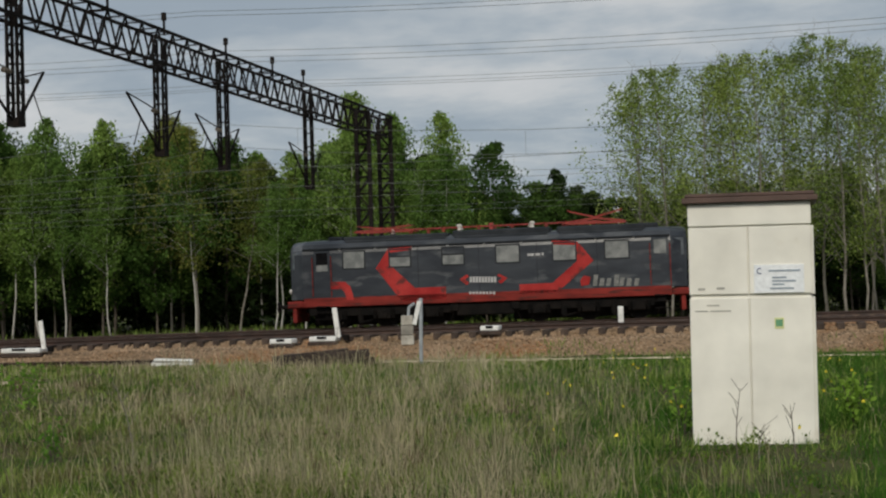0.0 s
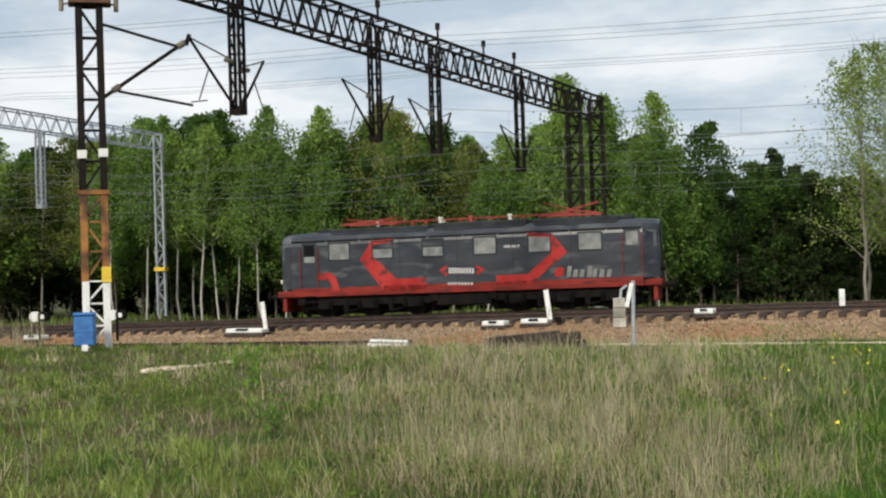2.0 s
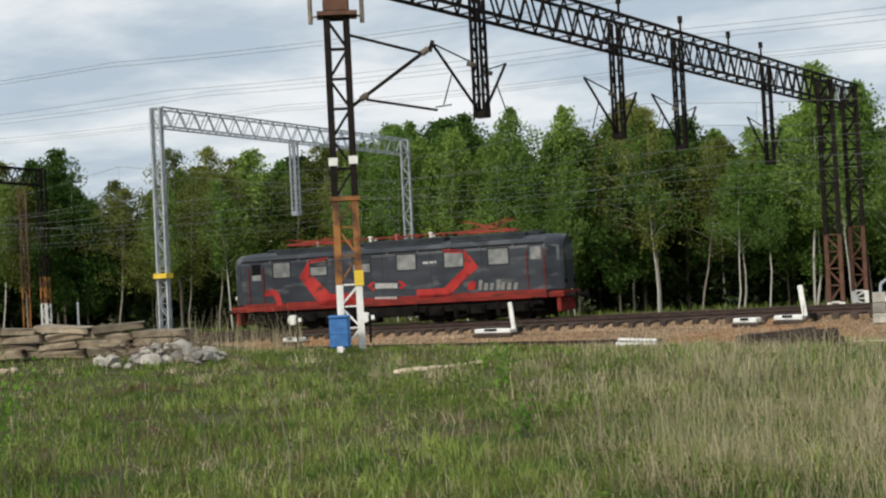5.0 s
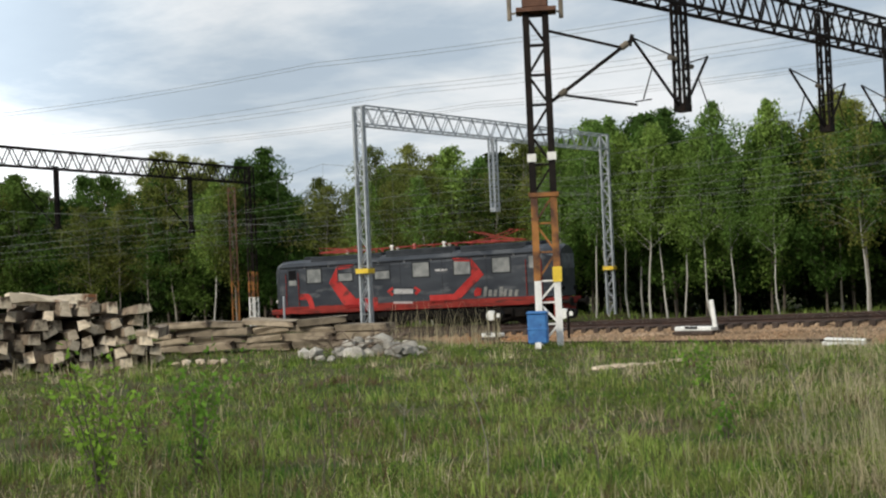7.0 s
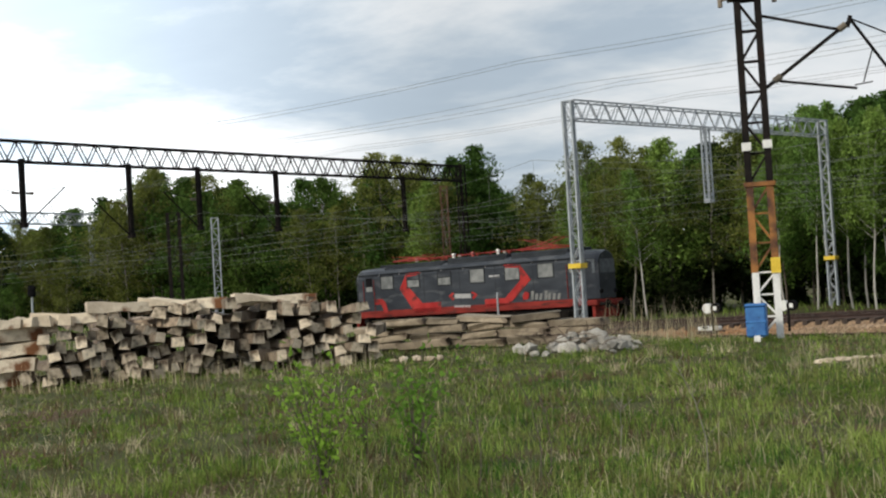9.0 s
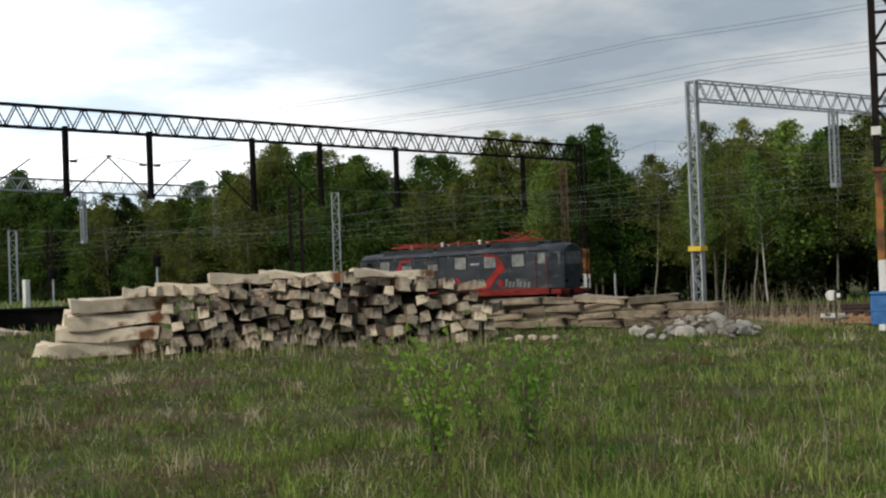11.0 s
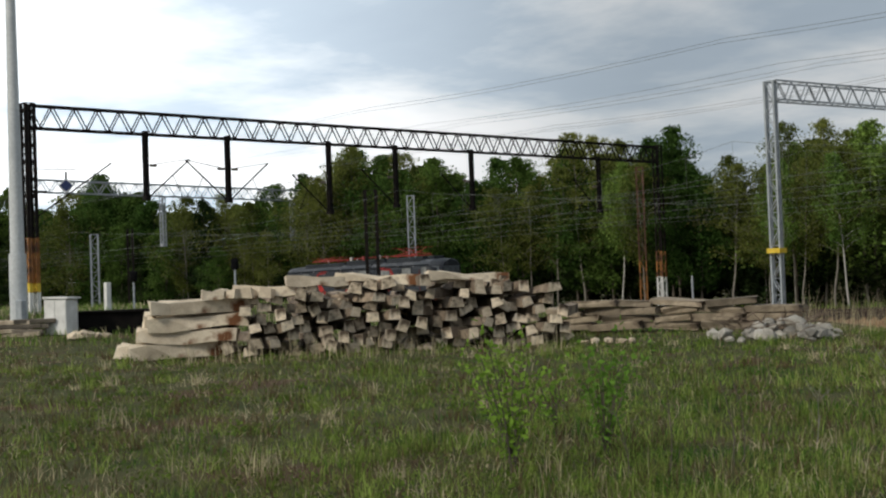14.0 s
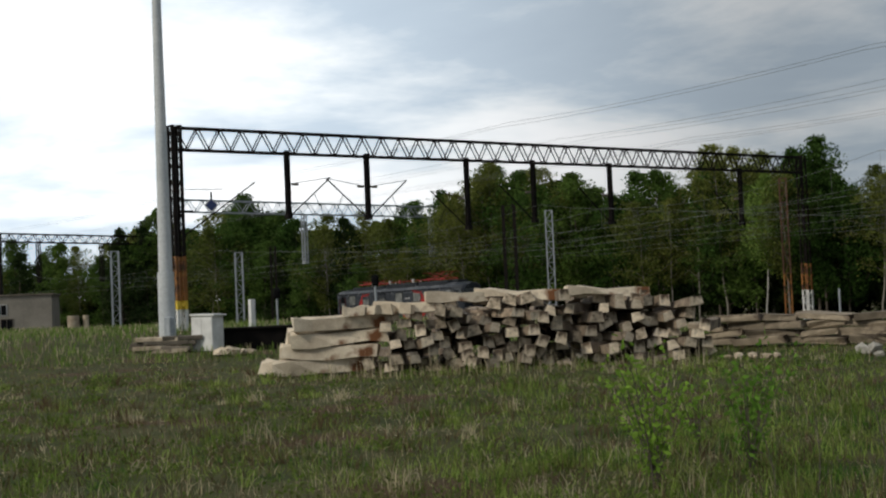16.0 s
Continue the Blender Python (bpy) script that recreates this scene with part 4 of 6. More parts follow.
    # fronts: windscreens, lamps, buffers, couplers, ploughs
    for s in (-1, 1):
        for a, b, name in (((8.31, -1.37), (8.83, -0.99), "side_windscreen"), ((9.0, -0.72), (9.0, 0.72), "windscreen"), ((8.31, 1.37), (8.83, 0.99), "side_windscreen")):
            bm = bmesh.new()
            v = [bm.verts.new((s * (a[0] + 0.02), a[1], 2.75)), bm.verts.new((s * (b[0] + 0.02), b[1], 2.75)), bm.verts.new((s * (b[0] + 0.02), b[1], 3.5)), bm.verts.new((s * (a[0] + 0.02), a[1], 3.5))]
            f = bm.faces.new(v)
            bmesh.ops.solidify(bm, geom=[f], thickness=0.02)
            part(name, bm, M_SCREEN, body)
        for y in (-0.95, 0.95):
            bm = bmesh.new()
            cyl(bm, (s * 9.0, y, 1.05), (s * 9.5, y, 1.05), 0.1)
            cyl(bm, (s * 9.5, y, 1.05), (s * 9.58, y, 1.05), 0.24)
            part("buffer", bm, M_CHASSIS, t)
            bm = bmesh.new()
            cyl(bm, (s * 8.9, y * 0.75, 1.75), (s * 9.06, y * 0.75, 1.75), 0.12)
            part("headlamp", bm, M_INSUL if s < 0 else M_DARKVOID, body)
        bm = bmesh.new()
        box(bm, s * 8.75 - 0.1, -1.2, 0.32, s * 8.75 + 0.1, 1.2, 1.0, 0.03)
        part("plough", bm, M_SKIRTRED, t)
        bm = bmesh.new()
        bar(bm, (s * 9.0, 0, 1.0), (s * 9.4, 0, 0.85), 0.06)
        part("coupler", bm, M_CHASSIS, t)
        part("brake_hose", bar(bmesh.new(), (s * 9.15, 0.4, 0.95), (s * 9.2, 0.42, 0.45), 0.035, 6), M_CHASSIS, t)
    # roof gear
    for x0, x1, z in ((-6.4, -1.6, 4.16), (-1.4, 3.0, 4.24), (3.3, 7.2, 4.22)):
        bm = bmesh.new()
        box(bm, x0, -1.02, 3.8, x1, 1.02, z, 0.06)
        hatch = part("roof_hatch", bm, M_ROOFGREY, t, "sooty grey roof hatch")
        bm = bmesh.new()
        box(bm, x0 + 0.1, -1.2, 3.62, x1 - 0.1, 1.2, 3.98, 0.05)
        part("hatch_edge", bm, M_ROOFGREY, hatch)
    for x in np.arange(-6.6, 7.2, 1.65):
        bm = bmesh.new()
        box(bm, x, -W + 0.02, 3.55, x + 0.12, -W + 0.12, 3.65)
        part("lifting_lug", bm, M_LETTER, t)
    for i, x in enumerate(np.linspace(-4.2, 3.6, 11)):
        bm = bmesh.new()
        for z in (4.22, 4.3, 4.38):
            cyl(bm, (x, -0.5 + 0.3 * (i % 3), z), (x, -0.5 + 0.3 * (i % 3), z + 0.05), 0.09, sides=8)
        part("roof_insulator", bm, M_PANRED if i % 4 else M_INSUL, t)
    bm = bmesh.new()
    for y in (-0.55, 0.35):
        bar(bm, (-5.5, y, 4.40), (5.2, y, 4.42), 0.02, 6)
    for x in np.arange(-3, 4, 1.1):
        bar(bm, (x, -0.55, 4.40), (x + 0.25, 0.35, 4.41), 0.018)
    part("roof_busbar", bm, M_PANRED, t, "red roof busbars")
    for cx, up in ((-4.6, 0.12), (5.0, 0.42)):
        bm = bmesh.new()
        box(bm, cx - 1.4, -0.68, 4.33, cx + 1.4, -0.62, 4.38)
        box(bm, cx - 1.4, 0.62, 4.33, cx + 1.4, 0.68, 4.38)
        for x in (cx - 1.4, cx, cx + 1.34):
            box(bm, x, -0.66, 4.335, x + 0.06, 0.66, 4.375)
        p = part("pantograph", bm, M_PANRED, t, "folded red pantograph")
        for y in (-0.65, 0.65):
            for s in (-1, 1):
                part("lower_arm", bar(bmesh.new(), (cx + s * 1.3, y, 4.4), (cx - s * 0.1, y * 0.8, 4.44 + up * 0.35), 0.03), M_PANRED, p)
                part("upper_arm", bar(bmesh.new(), (cx - s * 0.1, y * 0.8, 4.44 + up * 0.35), (cx + s * 1.2, y * 0.55, 4.5 + up), 0.024), M_PANRED, p)
        for x in (cx - 1.2, cx + 1.2):
            part("contact_strip", bar(bmesh.new(), (x, -0.9, 4.5 + up), (x, 0.9, 4.5 + up), 0.03), M_PANRED, p)
    # gutters and the dark band under the roof edge
    for y in (-W - 0.02, W + 0.02):
        part("gutter", box(bmesh.new(), -HALF, y - 0.035, 3.60, HALF, y + 0.035, 3.665, 0.012), M_ROOFGREY, t, "dark roof gutter")
    for x in (-2.95, -0.2, 2.4, 5.05):
        part("panel_seam", box(bmesh.new(), x - 0.012, -W - 0.008, 1.45, x + 0.012, -W + 0.01, 3.58), M_ROOFGREY, body)
    for x, w, z in ((-6.9, 0.7, 4.2), (7.35, 0.9, 4.24)):
        bm = bmesh.new()
        box(bm, x - w / 2, -0.5, 4.0, x + w / 2, 0.5, z, 0.05)
        part("roof_box", bm, M_ROOFGREY, t)
    for i, x in enumerate((-1.1, 0.35, 2.2)):
        bm = bmesh.new()
        cyl(bm, (x, -0.75, 4.2), (x, -0.75, 4.42), 0.1, 0.07, 10)
        cyl(bm, (x, -0.75, 4.42), (x, -0.75, 4.52), 0.13, 0.1, 10)
        part("roof_bushing", bm, (M_INSUL, M_PANRED, M_INSUL)[i], t)
    # running gear
    for cx in (-4.6, 4.6):
        bm = bmesh.new()
        for y in (-1.18, 1.18):
            box(bm, cx - 3.2, y - 0.09, 0.55, cx + 3.2, y + 0.09, 0.98, 0.03)
            for x in (-2.2, 0, 2.2):
                box(bm, cx + x - 0.3, y - 0.15, 0.38, cx + x + 0.3, y + 0.15, 0.8, 0.04)
            for x in (-1.1, 1.1):
                cyl(bm, (cx + x, y, 0.3), (cx + x, y, 0.95), 0.13, sides=10)
        bogie = part("bogie", bm, M_CHASSIS, t, "greasy three-axle bogie")
        for x in (-2.2, 0, 2.2):
            bm = bmesh.new()
            cyl(bm, (cx + x, -1.36, 0.6), (cx + x, -1.3, 0.6), 0.17, 0.19, 14)
            part("axle_box_cover", bm, M_CHASSIS, bogie)
            for dx in (-0.42, 0.42):
                bm = bmesh.new()
                for k in range(5):
                    cyl(bm, (cx + x + dx, -1.3, 0.42 + 0.085 * k), (cx + x + dx, -1.3, 0.47 + 0.085 * k), 0.085, sides=10)
                part("coil_spring", bm, M_CHASSIS, bogie)
        for x in (-1.1, 1.1):
            bm = bmesh.new()
            box(bm, cx + x - 0.05, -1.34, 0.2, cx + x + 0.05, -1.24, 0.75, 0.015)
            bar(bm, (cx + x, -1.29, 0.26), (cx + x + 0.55, -1.29, 0.36), 0.035)
            part("brake_hanger", bm, M_CHASSIS, bogie)
        for x in (-3.25, 3.2):
            part("sandbox", box(bmesh.new(), cx + x - 0.2, -1.36, 0.62, cx + x + 0.2, -1.05, 0.98, 0.03), M_CHASSIS, bogie)
            part("sand_pipe", bar(bmesh.new(), (cx + x, -1.2, 0.62), (cx + x + 0.25 * (1 if x < 0 else -1), -0.95, 0.12), 0.03, 6), M_CHASSIS, bogie)
    bm = bmesh.new()
    box(bm, -1.3, -1.3, 0.4, 1.3, 1.3, 1.0, 0.05)
    box(bm, -HALF, -0.9, 0.75, HALF, 0.9, 1.05)
    for cx in (-4.6, 4.6):
        box(bm, cx - 3.4, -0.55, 0.14, cx + 3.4, 0.55, 0.8, 0.04)
    part("underframe", bm, M_CHASSIS, t)
    sets = []
    for x in (-6.8, -4.6, -2.4, 2.4, 4.6, 6.8):
        bm = bmesh.new()
        for y in (-0.82, 0.68):
            cyl(bm, (0, y, 0), (0, y + 0.14, 0), 0.62, sides=28)
        cyl(bm, (0, -0.95, 0), (0, 0.95, 0), 0.1)
        for y in (-0.825,):
            for a in range(6):
                bar(bm, (0.12 * math.cos(a), y, 0.12 * math.sin(a)), (0.5 * math.cos(a * 1.047), y, 0.5 * math.sin(a * 1.047)), 0.035)
        w = part("wheelset", bm, M_CHASSIS, t)
        w.matrix_basis = pose(x, 0, 0.62)
        sets.append(w)
    return t, sets


loco, wheelsets = locomotive()
LOCO_FRONT = [(0.0, -6.1), (1.5, -14.35), (2.6, -20.15), (5.5, -35.55), (7.0, -43.45), (9.0, -54.3), (12.5, -73.3), (14.5, -85.0), (16.0, -95.5)]


def loco_front(t):
    ts, xs = [a for a, _ in LOCO_FRONT], [b for _, b in LOCO_FRONT]
    c = np.polyfit(ts, xs, 4)
    return float(np.polyval(c, t))


def motions():
    rows, turn, rolled = [], [], []
    for i in range(0, 161):
        t = i / 10
        x = loco_front(t) + HALF
        y = float(main_y(x))
        a = math.atan2(float(main_y(x + 6) - main_y(x - 6)), 12)
        if i % 5 == 0:
            rows.append((t, Matrix.Translation((x, y, float(main_rail_z(x)))) @ Matrix.Rotation(a, 4, "Z") @ Matrix.Rotation(-0.0067, 4, "Y")))
        rolled.append((t, x))
    walk(loco, rows)
    for w in wheelsets:
        cx = w.matrix_basis.translation.x
        walk(w, [(t, pose(cx, 0, 0.62, 0, math.degrees((x - rolled[0][1]) / 0.62), 0)) for t, x in rolled])


# ---- woods ----
def leaf_material(name, a, b, rnd=0.5):
    m = material(name, a, b, 0.35, 0.85, 0.0, random_amount=rnd, island=True, grain=3, spec=0.06)
    n, l = m.node_tree.nodes, m.node_tree.links
    p, out = n["Principled BSDF"], n["Material Output"]
    # no two plants have quite the same green
    info, each, hue, tone = n.new("ShaderNodeObjectInfo"), n.new("ShaderNodeHueSaturation"), n.new("ShaderNodeMapRange"), n.new("ShaderNodeMapRange")
    for node, lo, hi, socket in ((hue, 0.494, 0.522, "Hue"), (tone, 1.2, 0.72, "Value")):
        node.inputs["To Min"].default_value, node.inputs["To Max"].default_value = lo, hi
        l.new(info.outputs["Random"], node.inputs["Value"])
        l.new(node.outputs["Result"], each.inputs[socket])
    l.new(p.inputs["Base Color"].links[0].from_socket, each.inputs["Color"])
    l.new(each.outputs["Color"], p.inputs["Base Color"])
    tr, mix = n.new("ShaderNodeBsdfTranslucent"), n.new("ShaderNodeMixShader")
    mix.inputs["Fac"].default_value = 0.42
    l.new(p.inputs["Base Color"].links[0].from_socket, tr.inputs["Color"])
    l.new(p.outputs["BSDF"], mix.inputs[1])
    l.new(tr.outputs["BSDF"], mix.inputs[2])
    l.new(mix.outputs["Shader"], out.inputs["Surface"])
    return m


L_FRESH = leaf_material("fresh_green_leaves", (0.115, 0.195, 0.04), (0.195, 0.29, 0.07))
L_MID = leaf_material("mid_green_leaves", (0.058, 0.108, 0.022), (0.10, 0.16, 0.036))
# leaf green darkened to paint the shade inside the wood
L_SHADED = leaf_material("deep_green_leaves", (0.022, 0.036, 0.012), (0.044, 0.062, 0.02))
L_OLIVE = leaf_material("budding_olive_leaves", (0.11, 0.13, 0.03), (0.18, 0.20, 0.05))
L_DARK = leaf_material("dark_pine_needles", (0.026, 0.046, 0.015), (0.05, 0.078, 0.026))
L_PALE = leaf_material("pale_aspen_leaves", (0.19, 0.25, 0.055), (0.29, 0.36, 0.10))
M_BIRCH = material("birch_bark", (0.34, 0.33, 0.30), (0.50, 0.48, 0.44), 1.2, 0.8, 0.3, spots=((0.06, 0.055, 0.05), 2.6, 0.58), stretch=(1, 1, 0.5))
M_PALEBARK = material("pale_grey_bark", (0.16, 0.145, 0.12), (0.26, 0.24, 0.205), 2.0, 0.9, 0.4)
M_BARK = material("grey_brown_bark", (0.07, 0.058, 0.045), (0.14, 0.115, 0.09), 2.0, 0.9, 0.5)


def tree_mesh(rng, h, spread, crown_from, n_leaf, leaf, limbs, trunk_r, lean, kind):
    """Trunk, limbs and a crown of leaf clumps as arrays: returns wood and leaf verts and quads."""
    wv, wf = [], []

    def tube(pts, radii, sides=6):
        base = sum(len(q) for q in wv)
        pts = np.array(pts)
        d = np.gradient(pts, axis=0)
        d /= np.linalg.norm(d, axis=1, keepdims=True) + 1e-9
        ref = np.array([0.31, 0.95, 0.05])
        u = np.cross(d, ref)
        u /= np.linalg.norm(u, axis=1, keepdims=True) + 1e-9
        w = np.cross(d, u)
        a = np.arange(sides) * 2 * np.pi / sides
        ring = pts[:, None] + np.array(radii)[:, None, None] * (np.cos(a)[None, :, None] * u[:, None] + np.sin(a)[None, :, None] * w[:, None])
        wv.append(ring.reshape(-1, 3))
        for i in range(len(pts) - 1):
            for j in range(sides):
                k = (j + 1) % sides
                wf.append((base + i * sides + j, base + i * sides + k, base + (i + 1) * sides + k, base + (i + 1) * sides + j))

    zs = np.linspace(0, h * 0.97, 9)
    wob = np.cumsum(rng.normal(0, 0.012 * h, (9, 2)), axis=0) * 0.5
    trunk = np.stack([lean * zs / h + wob[:, 0], wob[:, 1], zs], -1)
    trunk[0, :2] = 0
    tube(trunk, trunk_r * (1 - 0.9 * zs / h))
    tips = []
    for i in range(limbs):
        f = crown_from + (0.97 - crown_from) * (i + rng.uniform(0, 1)) / limbs
        p = np.array([np.interp(f * h, zs, trunk[:, k]) for k in range(3)])
        a = rng.uniform(0, 2 * np.pi)
        rel = (f - crown_from) / (1 - crown_from)
        if kind == "pine":
            reach, rise = spread * (1.05 - rel) + 0.2, -0.05
        elif kind == "aspen":
            reach, rise = spread * (0.8 - 0.45 * rel) * rng.uniform(0.4, 1.6), 1.5
        else:
            reach, rise = spread * (1.12 - 0.95 * rel) * rng.uniform(0.25, 1.5), 1.0
            if kind != "birch":
                reach, rise = spread * (0.45 + 1.9 * rel * (1 - rel)) * rng.uniform(0.35, 1.45) * (1.2 - 0.8 * rel ** 1.5), 0.75
        d = np.array([math.cos(a), math.sin(a), rise])
        q = p + d * reach * np.array([1, 1, 0.6])
        mid = (p + q) / 2 + rng.normal(0, 0.08 * reach, 3) + np.array([0, 0, 0.08 * reach])
        r0 = max(0.015, trunk_r * 0.4 * (1 - f))
        tube([p, mid, q], [r0, r0 * 0.7, r0 * 0.25], 3)
        tips += [(p + mid) / 2, mid, (mid + q) / 2, q, q]
        for _ in range(2):
            side = mid + (q - mid) * rng.uniform(0, 0.9)
            end = side + (q - p) * 0.3 + rng.normal(0, 0.22 * reach, 3) - np.array([0, 0, 0.12 * reach if kind == "birch" else 0])
            tube([side, (side + end) / 2, end], [r0 * 0.5, r0 * 0.35, r0 * 0.15], 3)
            tips += [(side + end) / 2, end, end]
    tips = np.array(tips)
    size = np.array({"pine": (0.10, 0.10, 0.06), "birch": (0.13, 0.13, 0.20), "aspen": (0.10, 0.10, 0.13)}.get(kind, (0.13, 0.13, 0.11))) * spread
    c = tips[rng.integers(0, len(tips), n_leaf)] + rng.normal(0, 1, (n_leaf, 3)) * size
    over = np.maximum(c[:, 2] - 0.86 * h, 0) / (0.16 * h)
    c[:, 2] = np.where(over > 0, h * (0.86 + 0.16 * np.tanh(over)), np.maximum(c[:, 2], h * crown_from * 0.55))
    c[:, :2] = trunk[-1, :2] + (c[:, :2] - trunk[-1, :2]) * (1 - 0.55 * np.tanh(over))[:, None]
    nrm = rng.normal(0, 1, (n_leaf, 3))
    nrm /= np.linalg.norm(nrm, axis=1, keepdims=True)
    u = np.cross(nrm, rng.normal(0, 1, (n_leaf, 3)))
    u /= np.linalg.norm(u, axis=1, keepdims=True)
    w = np.cross(nrm, u)
    s = leaf * rng.uniform(0.55, 1.35, (n_leaf, 1))
    tri = np.stack([c - u * s * 0.95 - w * s * 0.4, c + u * s * 0.95 - w * s * 0.3, c + w * s * 0.75], 1).reshape(-1, 3)
    return np.concatenate(wv), np.array(wf), tri, np.arange(n_leaf * 3).reshape(-1, 3)


def tree_kind(seed, name, label, category, h, spread, crown_from, n_leaf, leaf, limbs, r, lean, kind, bark, leaves):
    rng = np.random.default_rng(seed)
    wv, wf, lv, lf = tree_mesh(rng, h, spread, crown_from, n_leaf, leaf, limbs, r, lean, kind)
    t = thing(name, label, category, group="trees at the edge of the wood")
    a = new("trunk", arrays("trunk", wv, wf, [bark], True))
    a.parent = t
    b = new("crown", arrays("crown", lv, lf, [leaves]))
    b.parent = t
    return t


BIRCH = [tree_kind(20 + i, "birch_tree", "slender white-stemmed birch with fresh green leaves", "tree", 11.5, 1.75, 0.36, 6800, 0.095, 42, 0.085, 0.5 * (i - 2), "birch", M_BIRCH, L_FRESH) for i in range(5)]
BROAD = [tree_kind(30 + i, "deciduous_tree", "dense green deciduous tree at the wood's edge", "tree", 11.0, 2.3, 0.14, 8200, 0.12, 60, 0.10, 0.2, "broad", M_BARK, L_MID) for i in range(4)]
FRESH = [tree_kind(35 + i, "deciduous_tree", "leafy tree with fresh bright green foliage at the wood's edge", "tree", 11.0, 2.1, 0.16, 7600, 0.105, 40, 0.08, 0.3, "birch", M_BARK, L_FRESH) for i in range(3)]
OLIVE = [tree_kind(40 + i, "budding_tree", "olive-brown budding tree with bare branches showing", "tree", 10.5, 2.2, 0.30, 4800, 0.088, 44, 0.08, 0.8 - 0.8 * i, "broad", M_PALEBARK, L_OLIVE) for i in range(4)]
PINE = [tree_kind(50 + i, "pine_tree", "dark green pine in the wood", "tree", 9.5, 2.1, 0.10, 6400, 0.13, 60, 0.12, 0.0, "pine", M_BARK, L_DARK) for i in range(3)]
ASPEN = [tree_kind(60 + i, "aspen_tree", "tall pale green aspen with thin upright branches", "tree", 13.5, 2.5, 0.18, 4600, 0.075, 44, 0.085, 0.2, "aspen", M_PALEBARK, L_PALE) for i in range(4)]
# bushes and most back trees carry the wood's inner shade in leaf colour
BUSH = [tree_kind(70 + i, "bush", "dense undergrowth bush coloured for the wood's shade", "bush", 3.6, 2.3, 0.05, 2400, 0.19, 24, 0.05, 0.0, "broad", M_BARK, L_DARK if i else L_SHADED) for i in range(2)]
BACK = [tree_kind(80 + i, "woodland_tree", "tree in the wood's shaded depth", "tree", 11.0, 2.9, 0.12, 2700, 0.29, 24, 0.14, 0.0, "broad", M_BARK, (L_SHADED, L_OLIVE, L_SHADED)[i]) for i in range(3)]
USED = set()


def plant(proto, x, y, height, wide=1.0, turn=0.0):
    """Sets a tree of the given height; the first use places the model itself."""
    h0 = {"birch": 11.5, "decid": 11.0, "buddi": 10.5, "pine_": 9.5, "aspen": 13.5, "bush": 3.6, "bush.": 3.6, "woodl": 11.0}[proto.name[:5]]
    k = height / h0
    m = Matrix.Translation((x, y, land_z(x, y) - 0.1)) @ Matrix.Rotation(turn, 4, "Z") @ Matrix.Diagonal((k * wide, k * wide, k, 1))
    if proto.name not in USED:
        USED.add(proto.name)
        proto.matrix_basis = m
        return proto
    return copy_thing(proto, m @ Matrix.Diagonal((1 / proto.scale.x, 1 / proto.scale.y, 1 / proto.scale.z, 1)))


